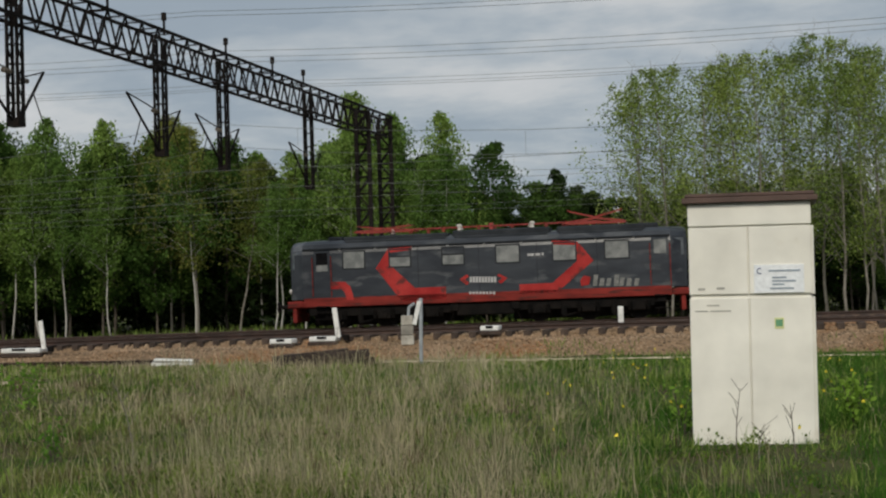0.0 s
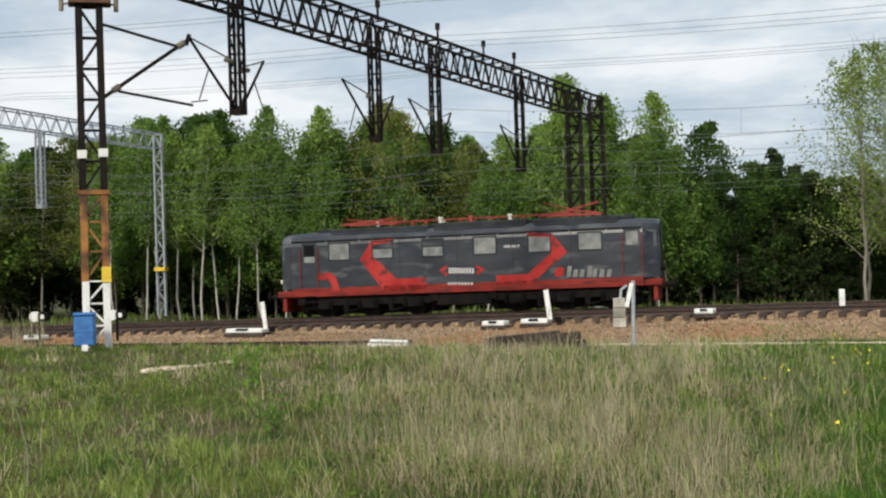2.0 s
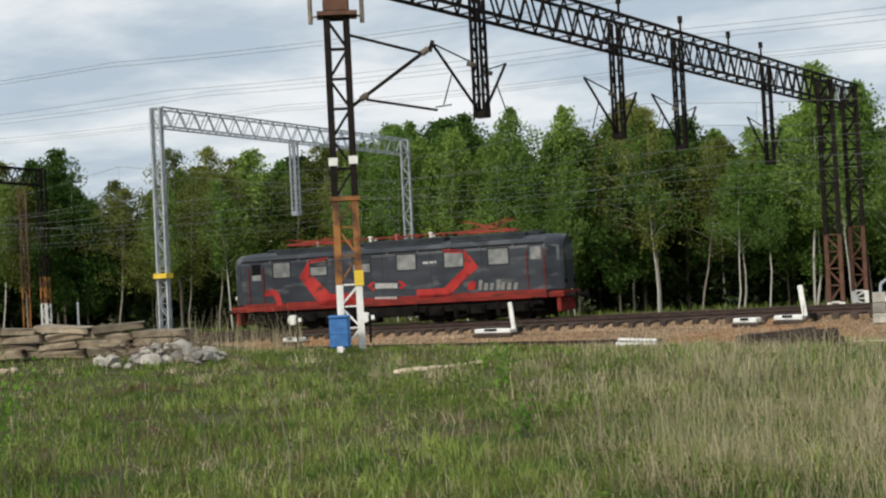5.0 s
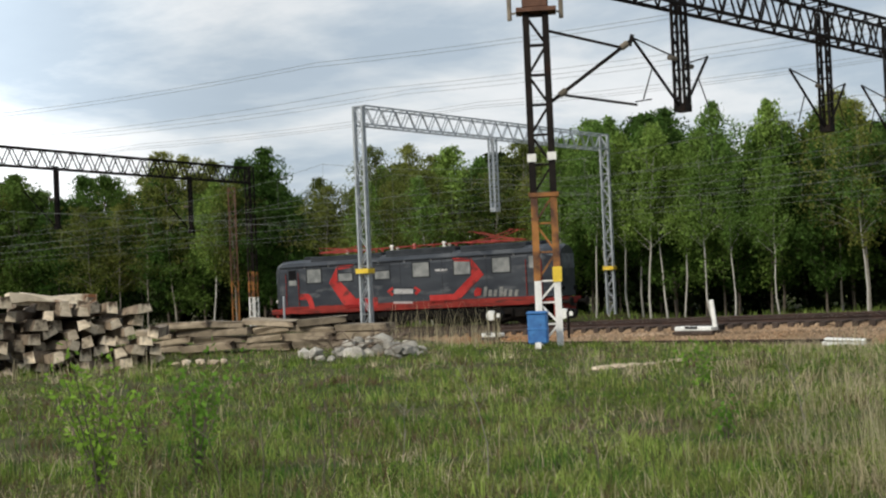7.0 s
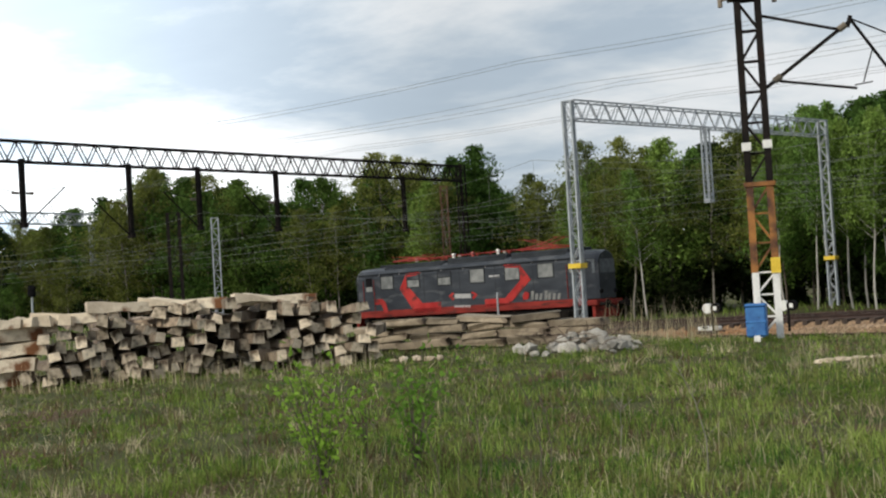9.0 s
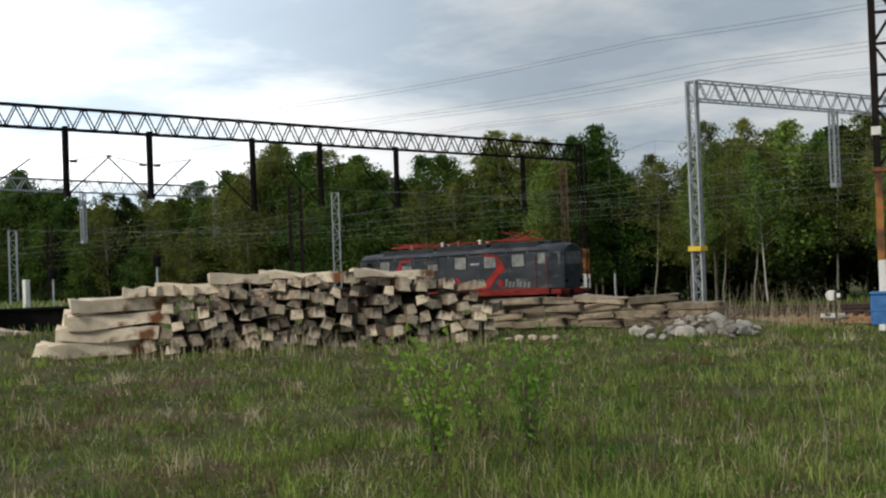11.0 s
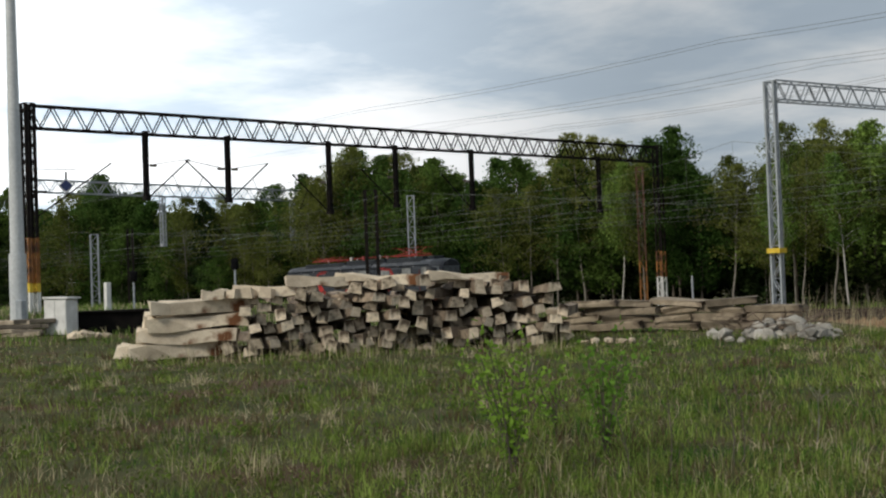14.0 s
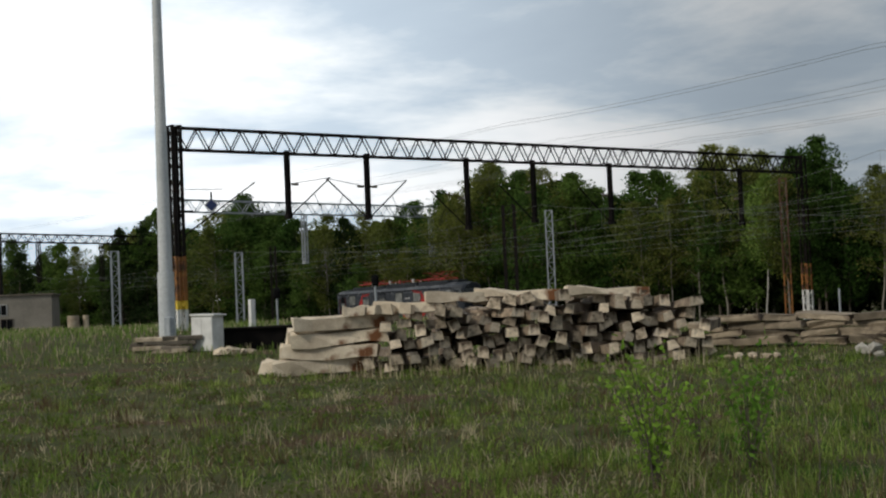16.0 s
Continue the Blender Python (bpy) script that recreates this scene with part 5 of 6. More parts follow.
def woods():
    rng = random.Random(4)
    # compass line, distance, elevation of the top, kinds
    sky = [(-76, 2.4), (-69.7, 2.6), (-66.8, 2.9), (-64.5, 4.3), (-63.5, 4.6), (-62.2, 4.0), (-59.8, 5.1), (-57.6, 4.3), (-54.3, 3.8), (-52.8, 3.9), (-51.2, 4.8), (-49.0, 5.6), (-45.8, 5.4), (-44.4, 4.8), (-42.3, 4.9), (-41.3, 4.5), (-40.4, 5.5), (-39.4, 5.9), (-37.0, 5.3), (-35.4, 6.2), (-34.2, 5.2), (-33.4, 4.7), (-32.4, 4.5), (-30.7, 6.1), (-28.0, 6.0), (-25.1, 6.1), (-22.5, 6.9), (-19.7, 7.1), (-18.2, 7.2), (-17.2, 6.6), (-16.2, 7.3), (-15.2, 5.9), (-14.3, 7.2), (-13.3, 6.3), (-11.5, 7.5), (-9.8, 7.1), (-7.6, 6.8), (-6.6, 5.5), (-5.4, 6.2), (-4.0, 8.3), (-3.0, 6.8), (-1.8, 7.3), (-0.9, 6.1), (0.0, 7.3), (1.3, 5.3), (2.4, 6.0), (3.3, 4.6), (5.1, 4.8), (7.5, 3.7), (20, 4.6)]

    def top(az):
        return min(float(np.interp(az + k, [a for a, _ in sky], [b for _, b in sky])) for k in (-0.55, 0.0, 0.55))

    def edge(az):
        return float(np.interp(az, (-80, -66, -55, -40, -30, -10, 20), (190, 150, 118, 96, 86, 80, 80)))

    def pick(az):
        """What grows along each stretch of the wood's edge."""
        r = rng.random()
        if az > 1.2:
            return rng.choice(PINE if r < 0.55 else BROAD if r < 0.85 else FRESH)
        if az > -8.6:
            return rng.choice(BIRCH if r < 0.25 else FRESH if r < 0.7 else BROAD if r < 0.85 else PINE)
        if az > -13.0:
            return rng.choice(OLIVE) if r < 0.65 else rng.choice(BROAD)
        if az > -24:
            return rng.choice(BIRCH if r < 0.15 else FRESH if r < 0.75 else BROAD)
        if az > -31.5:
            return rng.choice(OLIVE if r < 0.8 else FRESH)
        if az > -34:
            return rng.choice(OLIVE)
        if az > -36.5:
            return rng.choice(BROAD)
        if az > -51.5:
            return rng.choice(OLIVE) if r < 0.62 else rng.choice(BROAD)
        return rng.choice(BROAD) if r < 0.55 else (rng.choice(OLIVE) if r < 0.8 else rng.choice(PINE))

    def grow(kind, az, d, e, wide):
        plant(kind, d * math.sin(radians(az)), d * math.cos(radians(az)), max(3.5, d * math.tan(radians(e + (0.35 if az > -36 else 0.62))) + 2.0), wide, rng.uniform(0, 6.28))

    # the crests of the skyline
    for (_, lo), (az, e), (_, hi) in zip(sky, sky[1:], sky[2:]):
        if e >= lo and e >= hi:
            grow(pick(az), az, edge(az) + rng.uniform(0, 3), e + 0.12, rng.uniform(0.7, 0.85))
    # low trees that close the gap to the aspens
    for az, e in ((4.4, 3.6), (5.8, 3.7), (6.5, 3.9), (7.2, 3.5), (7.9, 3.6), (8.8, 3.4)):
        grow(rng.choice(BROAD + PINE), az, edge(az) + rng.uniform(0, 4), e, rng.uniform(1.0, 1.25))
    # the white stems that stand before the wood
    for az in (-22.9, -21.6, -20.2, -19.3, -18.6, -17.9, -16.8, -15.8, -14.0, -10.5, -7.2, -5.9, -4.1, -2.6, -1.2, 0.1, -31.2, -37.9, -28.6):
        grow(rng.choice(BIRCH), az, edge(az) - 2.5 + rng.uniform(-0.7, 0.7), top(az) - rng.uniform(0.1, 1.3), rng.uniform(0.7, 0.95))
    for row, gap in ((0, 2.2), (1, 2.2), (2, 2.4), (3, 3.0)):
        az = -75 + row * 0.7
        while az < 21:
            d = edge(az) + (0, 4, 10, 17)[row] + rng.uniform(-1.8, 1.8)
            drop = rng.uniform(-0.1, 1.8) if row == 0 else rng.uniform(-0.35, 0.6) if row == 1 else rng.uniform(0.5, 1.4)
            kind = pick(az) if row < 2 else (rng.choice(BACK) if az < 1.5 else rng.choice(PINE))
            grow(kind, az, d, top(az) - drop, rng.uniform(0.85, 1.15) * (0.8 if kind in PINE else 1.0))
            az += math.degrees(rng.uniform(gap * 0.75, gap * 1.3) / d)
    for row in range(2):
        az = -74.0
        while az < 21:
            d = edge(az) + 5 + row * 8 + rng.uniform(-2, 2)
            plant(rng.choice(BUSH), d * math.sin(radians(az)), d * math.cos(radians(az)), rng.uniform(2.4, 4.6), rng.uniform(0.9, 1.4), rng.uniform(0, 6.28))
            az += math.degrees(rng.uniform(2.4, 3.8) / d)
    # the tall aspens east of the tracks
    az = 8.9
    while az < 20.5:
        for d in (70, 76):
            dd = d + rng.uniform(-2, 2)
            h = dd * math.tan(radians(rng.uniform(8.5, 10.1))) + 2.2
            a = az + rng.uniform(-0.5, 0.5)
            plant(rng.choice(ASPEN), dd * math.sin(radians(a)), dd * math.cos(radians(a)), h, rng.uniform(0.85, 1.2), rng.uniform(0, 6.28))
        az += rng.uniform(0.9, 1.5)


woods()


# ---- overhead wires ----
def wire(name, pts, r, label):
    bm = tube(bmesh.new(), pts, [r] * len(pts), 3)
    tagged(new(name, mesh_of(bm, name, M_WIRE)), label, "wire", "overhead wires")


def catenaries():
    spans = (-260, -200, -133, -91, -53, -30, -8, 24, 60)
    for off, drop, name in ((-4.6, 0.0, 0), (0.0, 0.0, 1), (5.0, 0.1, 2), (10.0, 0.1, 3), (15.0, 0.2, 4)):
        def spot(x):
            base = float(main_y(x))
            slope = 0.10 * max(0.0, x + 50) if off > 0 else 0.0
            return base - off - slope * off / 15.0
        contact, messenger = [], []
        for a, b in zip(spans, spans[1:]):
            n = 9
            for i in range(n):
                k = i / n
                x = a + (b - a) * k
                zr = float(main_rail_z(x)) + drop
                contact.append((x, spot(x), zr + 5.55 - 0.10 * 4 * k * (1 - k)))
                messenger.append((x, spot(x), zr + 7.15 - 1.0 * 4 * k * (1 - k)))
        wire("contact_wire", contact, 0.008, "contact wire of the overhead line")
        wire("messenger_wire", messenger, 0.008, "sagging messenger wire of the overhead line")
        bm = bmesh.new()
        for p, q in list(zip(contact, messenger))[9:-4]:
            bar(bm, p, q, 0.005, 3)
        tagged(new("dropper_wires", mesh_of(bm, "dropper_wires", M_WIRE)), "thin droppers between contact and messenger wire", "wire", kind="stuff")
    for dy, z in ((2.0, 10.9), (2.5, 10.65), (3.1, 10.45), (9.0, 10.8), (9.6, 10.5), (13.2, 10.3), (17.0, 11.0), (17.7, 10.7)):
        pts = []
        for a, b in zip(spans, spans[1:]):
            for i in range(9):
                k = i / 9
                x = a + (b - a) * k
                pts.append((x, float(main_y(x)) - dy, z - 0.22 * 4 * k * (1 - k)))
        wire("feeder_wire", pts, 0.009, "high feeder wire along the tracks")


catenaries()


# ---- trackside furniture ----
def at(az, d, z=None):
    x, y = d * math.sin(radians(az)), d * math.cos(radians(az))
    return Vector((x, y, land_z(x, y) if z is None else z))


def bed_z(p):
    off = p.y - float(branch_y(p.x))
    return float(branch_rail_z(p.x)) + float(np.interp(off, (-4.5, -2.4, -1.45, -1.2, 1.0), (-1.25, -0.50, -0.43, -0.27, -0.23)))


def point_machine(az, d, l, lever, label):
    p = at(az, d)
    t = thing("point_lever_stand", label, "point lever", m=Matrix.Translation((p.x, p.y, bed_z(p))) @ Matrix.Rotation(radians(-15), 4, "Z"))
    bm = bmesh.new()
    for y in (-0.3, 0.3):
        box(bm, -l / 2, y - 0.1, 0, l / 2, y + 0.1, 0.12, 0.01)
    part("timber", bm, M_SLEEPER, t)
    bm = bmesh.new()
    box(bm, -l / 2, -0.28, 0.13, l / 2 - 0.1, 0.28, 0.30, 0.03)
    part("casing", bm, M_WHITE, t, "white-painted lever casing")
    bm = bmesh.new()
    box(bm, -l * 0.22, -0.3, 0.22, l * 0.1, -0.27, 0.3)
    part("shadow_gap", bm, M_DARKVOID, t)
    if lever:
        bm = bmesh.new()
        box(bm, -0.09, -0.03, 0.25, 0.09, 0.03, 1.32, 0.01, Matrix.Translation((l / 2 - 0.05, 0, 0)) @ Matrix.Rotation(radians(-7), 4, "Y"))
        part("lever_plate", bm, M_WHITE, t, "white upright lever plate")
        bm = bmesh.new()
        cyl(bm, (l / 2 + 0.2, 0, 0.15), (l / 2 + 0.2, 0, 0.35), 0.12)
        part("weight", bm, M_CHASSIS, t)


point_machine(-17.4, 52.4, 1.75, True, "white point lever stand with raised plate beside the rails")
point_machine(-6.8, 47.8, 0.95, False, "low white point casing beside the rails")
point_machine(-5.05, 47.6, 1.1, True, "white point lever stand with leaning plate beside the rails")
point_machine(2.07, 46.3, 0.75, False, "small white point casing beside the rails")
point_machine(-26.0, 58.5, 1.0, False, "low white point casing at the turnout")


def posts():
    p = at(-1.57, 45.9)
    t = thing("concrete_post", "grey concrete block post with a bent pipe on top", "post", m=Matrix.Translation((p.x, p.y, bed_z(p))))
    for i in range(3):
        bm = bmesh.new()
        box(bm, -0.22 + 0.01 * i, -0.2, 0.34 * i, 0.22 - 0.01 * i, 0.2, 0.34 * i + 0.325, 0.02)
        part("block", bm, M_RUBBLE, t)
    bm = bmesh.new()
    bar(bm, (0.05, 0, 1.0), (0.08, 0, 1.3), 0.05, 8)
    bar(bm, (0.08, 0, 1.28), (0.28, 0, 1.42), 0.05, 8)
    part("pipe", bm, M_GALV, t)
    p = at(-1.02, 31.0)
    t = thing("marker_post", "thin grey metal marker post with a small tilted board", "post", m=Matrix.Translation(p) @ Matrix.Rotation(0.02, 4, "Y"))
    bm = bmesh.new()
    cyl(bm, (0, 0, -0.1), (0, 0, 1.62), 0.045, sides=10)
    part("pole", bm, M_GALV, t)
    bm = bmesh.new()
    box(bm, -0.05, -0.03, -0.28, 0.05, 0.0, 0.28, 0.01, Matrix.Translation((-0.09, -0.05, 1.28)) @ Matrix.Rotation(0.22, 4, "Y"))
    part("board", bm, M_WHITE, t)
    for az, d, h, r in ((7.55, 46.0, 0.8, 0.09), (-59.57, 60.0, 1.3, 0.12), (-34.9, 74, 3.0, 0.05)):
        p = at(az, d)
        bm = bmesh.new()
        box(bm, -r, -r, -0.1, r, r, h, 0.02)
        o = new("marker_stub", mesh_of(bm, "marker_stub", M_WHITE if r > 0.06 else M_GALV))
        o.matrix_basis = Matrix.Translation((p.x, p.y, p.z if az < 0 else bed_z(p)))
        tagged(o, "white-painted stub post near the rails" if r > 0.06 else "thin grey signal post at the wood", "post")
    for az, d in ((-25.9, 54.0), (-22.8, 52.0)):
        p = at(az, d)
        t = thing("dwarf_signal", "low black and white round point indicator", "point indicator", m=Matrix.Translation((p.x, p.y, 0.0)))
        for x, mat in ((-0.17, M_WHITE), (0.17, M_DARKVOID)):
            bm = bmesh.new()
            cyl(bm, (x, -0.1, 0.28), (x, 0.1, 0.28), 0.2, sides=18)
            part("disc", bm, mat, t)
        bm = bmesh.new()
        box(bm, 0.1, -0.115, 0.2, 0.24, -0.1, 0.36)
        part("white_dot", bm, M_WHITE, t)
        bm = bmesh.new()
        cyl(bm, (0, 0, -0.7), (0, 0, 0.2), 0.05, sides=8)
        part("stem", bm, M_CHASSIS, t)
    p = at(-24.1, 31.2)
    t = thing("equipment_box", "faded blue steel equipment box at the mast foot", "equipment box", m=Matrix.Translation((p.x, p.y, land_z(p.x, p.y) + 0.02)) @ Matrix.Rotation(radians(18), 4, "Z"))
    bm = bmesh.new()
    box(bm, -0.23, -0.18, 0.1, 0.23, 0.18, 0.8, 0.04)
    part("body", bm, M_BLUE, t)
    bm = bmesh.new()
    box(bm, -0.245, -0.2, 0.78, 0.245, 0.2, 0.86, 0.03)
    part("lid", bm, M_BLUE, t)
    bm = bmesh.new()
    box(bm, -0.235, -0.19, 0.42, 0.235, 0.18, 0.47, 0.01)
    part("band", bm, M_BLUE, t)
    bm = bmesh.new()
    box(bm, -0.06, -0.195, -0.05, 0.07, -0.14, 0.14)
    part("label", bm, M_WHITE, t)


posts()


def yard_signal(az, d, h, label):
    """A slim post with a black lamp head."""
    p = at(az, d)
    t = thing("yard_signal", label, "signal", m=Matrix.Translation(p) @ Matrix.Rotation(radians(-az), 4, "Z"))
    part("post", cyl(bmesh.new(), (0, 0, -0.1), (0, 0, h), 0.05, sides=10), M_GALV, t)
    bm = bmesh.new()
    box(bm, -0.17, -0.1, h, 0.17, 0.12, h + 0.5, 0.05)
    head = part("lamp_head", bm, M_DARKVOID, t, "black lamp head")
    for z in (h + 0.15, h + 0.36):
        part("lamp_hood", cyl(bmesh.new(), (0, -0.1, z), (0, -0.24, z), 0.085, 0.08, 12), M_DARKVOID, head)


yard_signal(-54.3, 62, 1.75, "slim grey yard signal with black lamp head")
yard_signal(-58.5, 64, 1.3, "slim grey yard signal with black lamp head")


def debris():
    rng = random.Random(3)
    # dark heap of old timbers
    for i in range(9):
        a = at(-5.3, 29.4) + Vector((rng.uniform(-0.35, 0.35), rng.uniform(-0.35, 0.35), 0))
        bm = bmesh.new()
        l = rng.uniform(1.3, 2.0)
        box(bm, -l / 2, -0.13, 0, l / 2, 0.13, 0.17, 0.02)
        for v in bm.verts:
            v.co += Vector((rng.uniform(-0.04, 0.04), rng.uniform(-0.025, 0.025), rng.uniform(-0.025, 0.025)))
        o = new("old_timber", mesh_of(bm, "old_timber", M_SLEEPER))
        o.matrix_basis = Matrix.Translation((a.x, a.y, land_z(a.x, a.y) + 0.13 * (i // 3) - 0.05)) @ Matrix.Rotation(rng.gauss(0.05, 0.12), 4, "Z") @ Matrix.Rotation(rng.gauss(-0.03, 0.05), 4, "Y")
        tagged(o, "dark rotten sleeper timber in a heap", "timber", "heap of rotten timbers")
    p = at(-11.5, 33.5)
    bm = bmesh.new()
    box(bm, -0.5, -0.2, 0, 0.5, 0.2, 0.1, 0.02)
    box(bm, -0.45, -0.25, 0.1, 0.5, 0.22, 0.16, 0.02, Matrix.Rotation(0.06, 4, "Y"))
    o = new("cable_trough_lid", mesh_of(bm, "cable_trough_lid", M_WHITE))
    o.matrix_basis = Matrix.Translation((p.x, p.y, p.z + 0.12)) @ Matrix.Rotation(0.1, 4, "Z")
    tagged(o, "pale concrete cable trough lid lying in the grass", "slab")
    for k in range(6):
        p = at(-21.4 + 0.62 * k, 22.8 + 0.25 * k)
        rock("flat_stone", p.x, p.y, rng.uniform(0.12, 0.2), rng, M_CONCRETE, "flat grey stone half buried in grass", "buried stones", 0.28, 0.7)
    # pipe along the foot of the bank, on short stakes
    t = thing("pipe_run", "thin pale pipe on short stakes along the track foot", "pipe")
    pts = [Vector((x, 31.4 - 0.14 * x, land_z(x, 31.4 - 0.14 * x) + 0.16)) for x in np.arange(-1.5, 13, 1.5)]
    bm = bmesh.new()
    tube(bm, pts, [0.02] * len(pts), 6)
    part("pipe", bm, M_CONCRETE_PALE, t)
    for q in pts[1::2]:
        bm = bmesh.new()
        bar(bm, q - Vector((0, -0.03, 0.4)), q + Vector((0, 0.03, 0.02)), 0.05)
        part("stake", bm, M_SLEEPER, t)
    xs = np.arange(-24, -7.5, 0.75)
    ys = np.interp(xs, (xs[0], xs[-1]), branch_y(xs[[0, -1]]) - 5.2)
    r = rail_line("discarded_rail", xs, ys, land(xs, ys) + 0.2, 0, "dark rusty rail lying along the bank's foot", top=False)
    tagged(r, "", "rail")


debris()


def west_end():
    rng = random.Random(14)
    t = thing("switch_cabinet", "white metal switch cabinet with sloping lid", "cabinet", m=Matrix.Translation(at(-61.45, 46.5, 0.25)) @ Matrix.Rotation(radians(30), 4, "Z"))
    bm = bmesh.new()
    box(bm, -0.42, -0.36, 0, 0.42, 0.36, 1.2, 0.015)
    part("body", bm, M_WHITE, t)
    bm = bmesh.new()
    box(bm, -0.48, -0.42, 1.2, 0.48, 0.42, 1.26, 0.01, Matrix.Rotation(0.03, 4, "Y"))
    part("lid", bm, M_WHITE, t)
    for x in (-0.2, 0.22):
        bm = bmesh.new()
        box(bm, x - 0.19, -0.375, 0.06, x + 0.18, -0.358, 1.14, 0.005)
        part("door", bm, M_WHITE, t)
    p = at(-63.1, 53.0, 0.45)
    t = thing("tubular_mast", "tall pale grey tubular steel mast with a thicker foot", "mast", m=Matrix.Translation(p))
    bm = bmesh.new()
    cyl(bm, (0, 0, 0), (0, 0, 2.75), 0.33, 0.32, 28)
    part("foot_sleeve", bm, M_TUBE, t)
    bm = bmesh.new()
    cyl(bm, (0, 0, 2.7), (0, 0, 14.5), 0.265, 0.17, 28)
    part("tube", bm, M_TUBE, t)
    bm = bmesh.new()
    box(bm, 0.3, -0.3, 0.0, 0.75, -0.05, 1.0, 0.03)
    part("service_box", bm, M_GALV, t)
    for i in range(8):
        p = at(-63.1 + rng.uniform(-0.6, 0.6), 46.5)
        bm = bmesh.new()
        l = rng.uniform(1.7, 2.6) * (1 - 0.05 * i)
        box(bm, -l / 2, -0.45, 0, l / 2, 0.45, 0.14, 0.015)
        o = new("concrete_slab", mesh_of(bm, "concrete_slab", M_DARKCONC if i % 3 else M_CONCRETE))
        o.matrix_basis = Matrix.Translation((p.x, p.y, 0.2 + 0.15 * (i // 2) + 0.02 * (i % 2))) @ Matrix.Rotation(radians(58) + rng.gauss(0, 0.12), 4, "Z") @ Matrix.Rotation(rng.gauss(0, 0.03), 4, "Y")
        tagged(o, "dark stacked concrete slab at the mast foot", "slab", "slabs at the mast foot")
    bm = bmesh.new()
    box(bm, -1.6, -0.5, 0, 1.6, 0.5, 0.85, 0.04)
    box(bm, -1.7, -0.6, 0.8, 1.7, 0.6, 0.9, 0.03)
    o = new("tarred_bin", mesh_of(bm, "tarred_bin", M_CHASSIS))
    o.matrix_basis = Matrix.Translation(at(-59.3, 47.5, 0.1)) @ Matrix.Rotation(radians(60), 4, "Z")
    tagged(o, "long low tar-black storage bin behind the stack", "storage bin")
    for k in range(5):
        p = at(-60.9 + 0.3 * k, 44.5)
        rock("concrete_rubble", p.x, p.y, rng.uniform(0.2, 0.35), rng, M_CONCRETE, "grey concrete lump by the cabinet", "rubble heap")
    for az in (-66.9, -66.4):
        p = at(az, 96)
        bm = bmesh.new()
        cyl(bm, (0, 0, -0.2), (0, 0, 1.0), 0.4 if az < -66.5 else 0.2, sides=14)
        o = new("concrete_well", mesh_of(bm, "concrete_well", M_CONCRETE))
        o.matrix_basis = Matrix.Translation(p)
        tagged(o, "short concrete well ring standing in dry grass", "well ring")
    # plain rendered house far to the west
    m_wall = material("grey_render", (0.22, 0.20, 0.17), (0.31, 0.28, 0.24), 0.5, 0.9, 0.3, grain=6)
    h = thing("house", "plain grey rendered two-storey house with a flat roof", "house", m=Matrix.Translation(at(-70.0, 128, -0.1)) @ Matrix.Rotation(radians(62), 4, "Z"))
    bm = bmesh.new()
    box(bm, -3.0, 0, 0, 5.1, 7, 4.0, 0.03)
    part("wall", bm, m_wall, h)
    bm = bmesh.new()
    box(bm, -9.0, 1.5, 0, -3.0, 7, 3.6, 0.03)
    part("wall", bm, m_wall, h)
    bm = bmesh.new()
    box(bm, -3.15, -0.15, 4.0, 5.25, 7.15, 4.15, 0.02)
    part("roof", bm, M_DARKCONC, h)
    bm = bmesh.new()
    box(bm, -9.15, 1.3, 3.6, -3.0, 7.15, 3.75, 0.02)
    part("roof", bm, M_DARKCONC, h)
    for x, z, w, hh, y in ((0.1, 2.3, 1.0, 0.9, 0), (-1.6, 0.3, 1.0, 1.2, 0), (0.6, 0.2, 1.0, 1.7, 0), (-4.6, 2.2, 1.4, 0.9, 1.5), (-6.8, 2.2, 1.4, 0.9, 1.5), (-5, 0.6, 1.2, 1.2, 1.5)):
        bm = bmesh.new()
        box(bm, x - 0.06, y - 0.05, z - 0.06, x + w + 0.06, y - 0.003, z + hh + 0.06)
        f = part("window", bm, M_WHITE if z > 1 else M_DARKCONC, h)
        bm = bmesh.new()
        box(bm, x, y - 0.07, z, x + w * 0.47, y - 0.045, z + hh)
        part("pane", bm, M_DARKVOID, f)
        bm = bmesh.new()
        box(bm, x + w * 0.53, y - 0.07, z, x + w, y - 0.045, z + hh)
        part("pane", bm, M_DARKVOID, f)


west_end()


# ---- grassland ----
G_GREEN = leaf_material("meadow_grass", (0.185, 0.26, 0.052), (0.285, 0.355, 0.09), 0.45)
G_DULL = leaf_material("dull_olive_grass", (0.125, 0.15, 0.042), (0.20, 0.215, 0.07), 0.45)
G_WEED = leaf_material("leafy_weed_green", (0.085, 0.135, 0.022), (0.145, 0.20, 0.04), 0.45)
G_LUSH = leaf_material("lush_deep_green_grass", (0.055, 0.125, 0.016), (0.105, 0.195, 0.03), 0.45)
G_STRAW = leaf_material("dry_straw_grass", (0.36, 0.305, 0.19), (0.51, 0.445, 0.30), 0.4)
G_DARK = leaf_material("dry_brown_seed_heads", (0.09, 0.06, 0.035), (0.16, 0.11, 0.065), 0.4)
L_SAPLING = leaf_material("bright_young_leaves", (0.14, 0.255, 0.032), (0.215, 0.35, 0.058), 0.35)
M_YELLOWFLOWER = material("yellow_petals", (0.7, 0.55, 0.02), (0.8, 0.65, 0.04), 5, 0.6, 0)


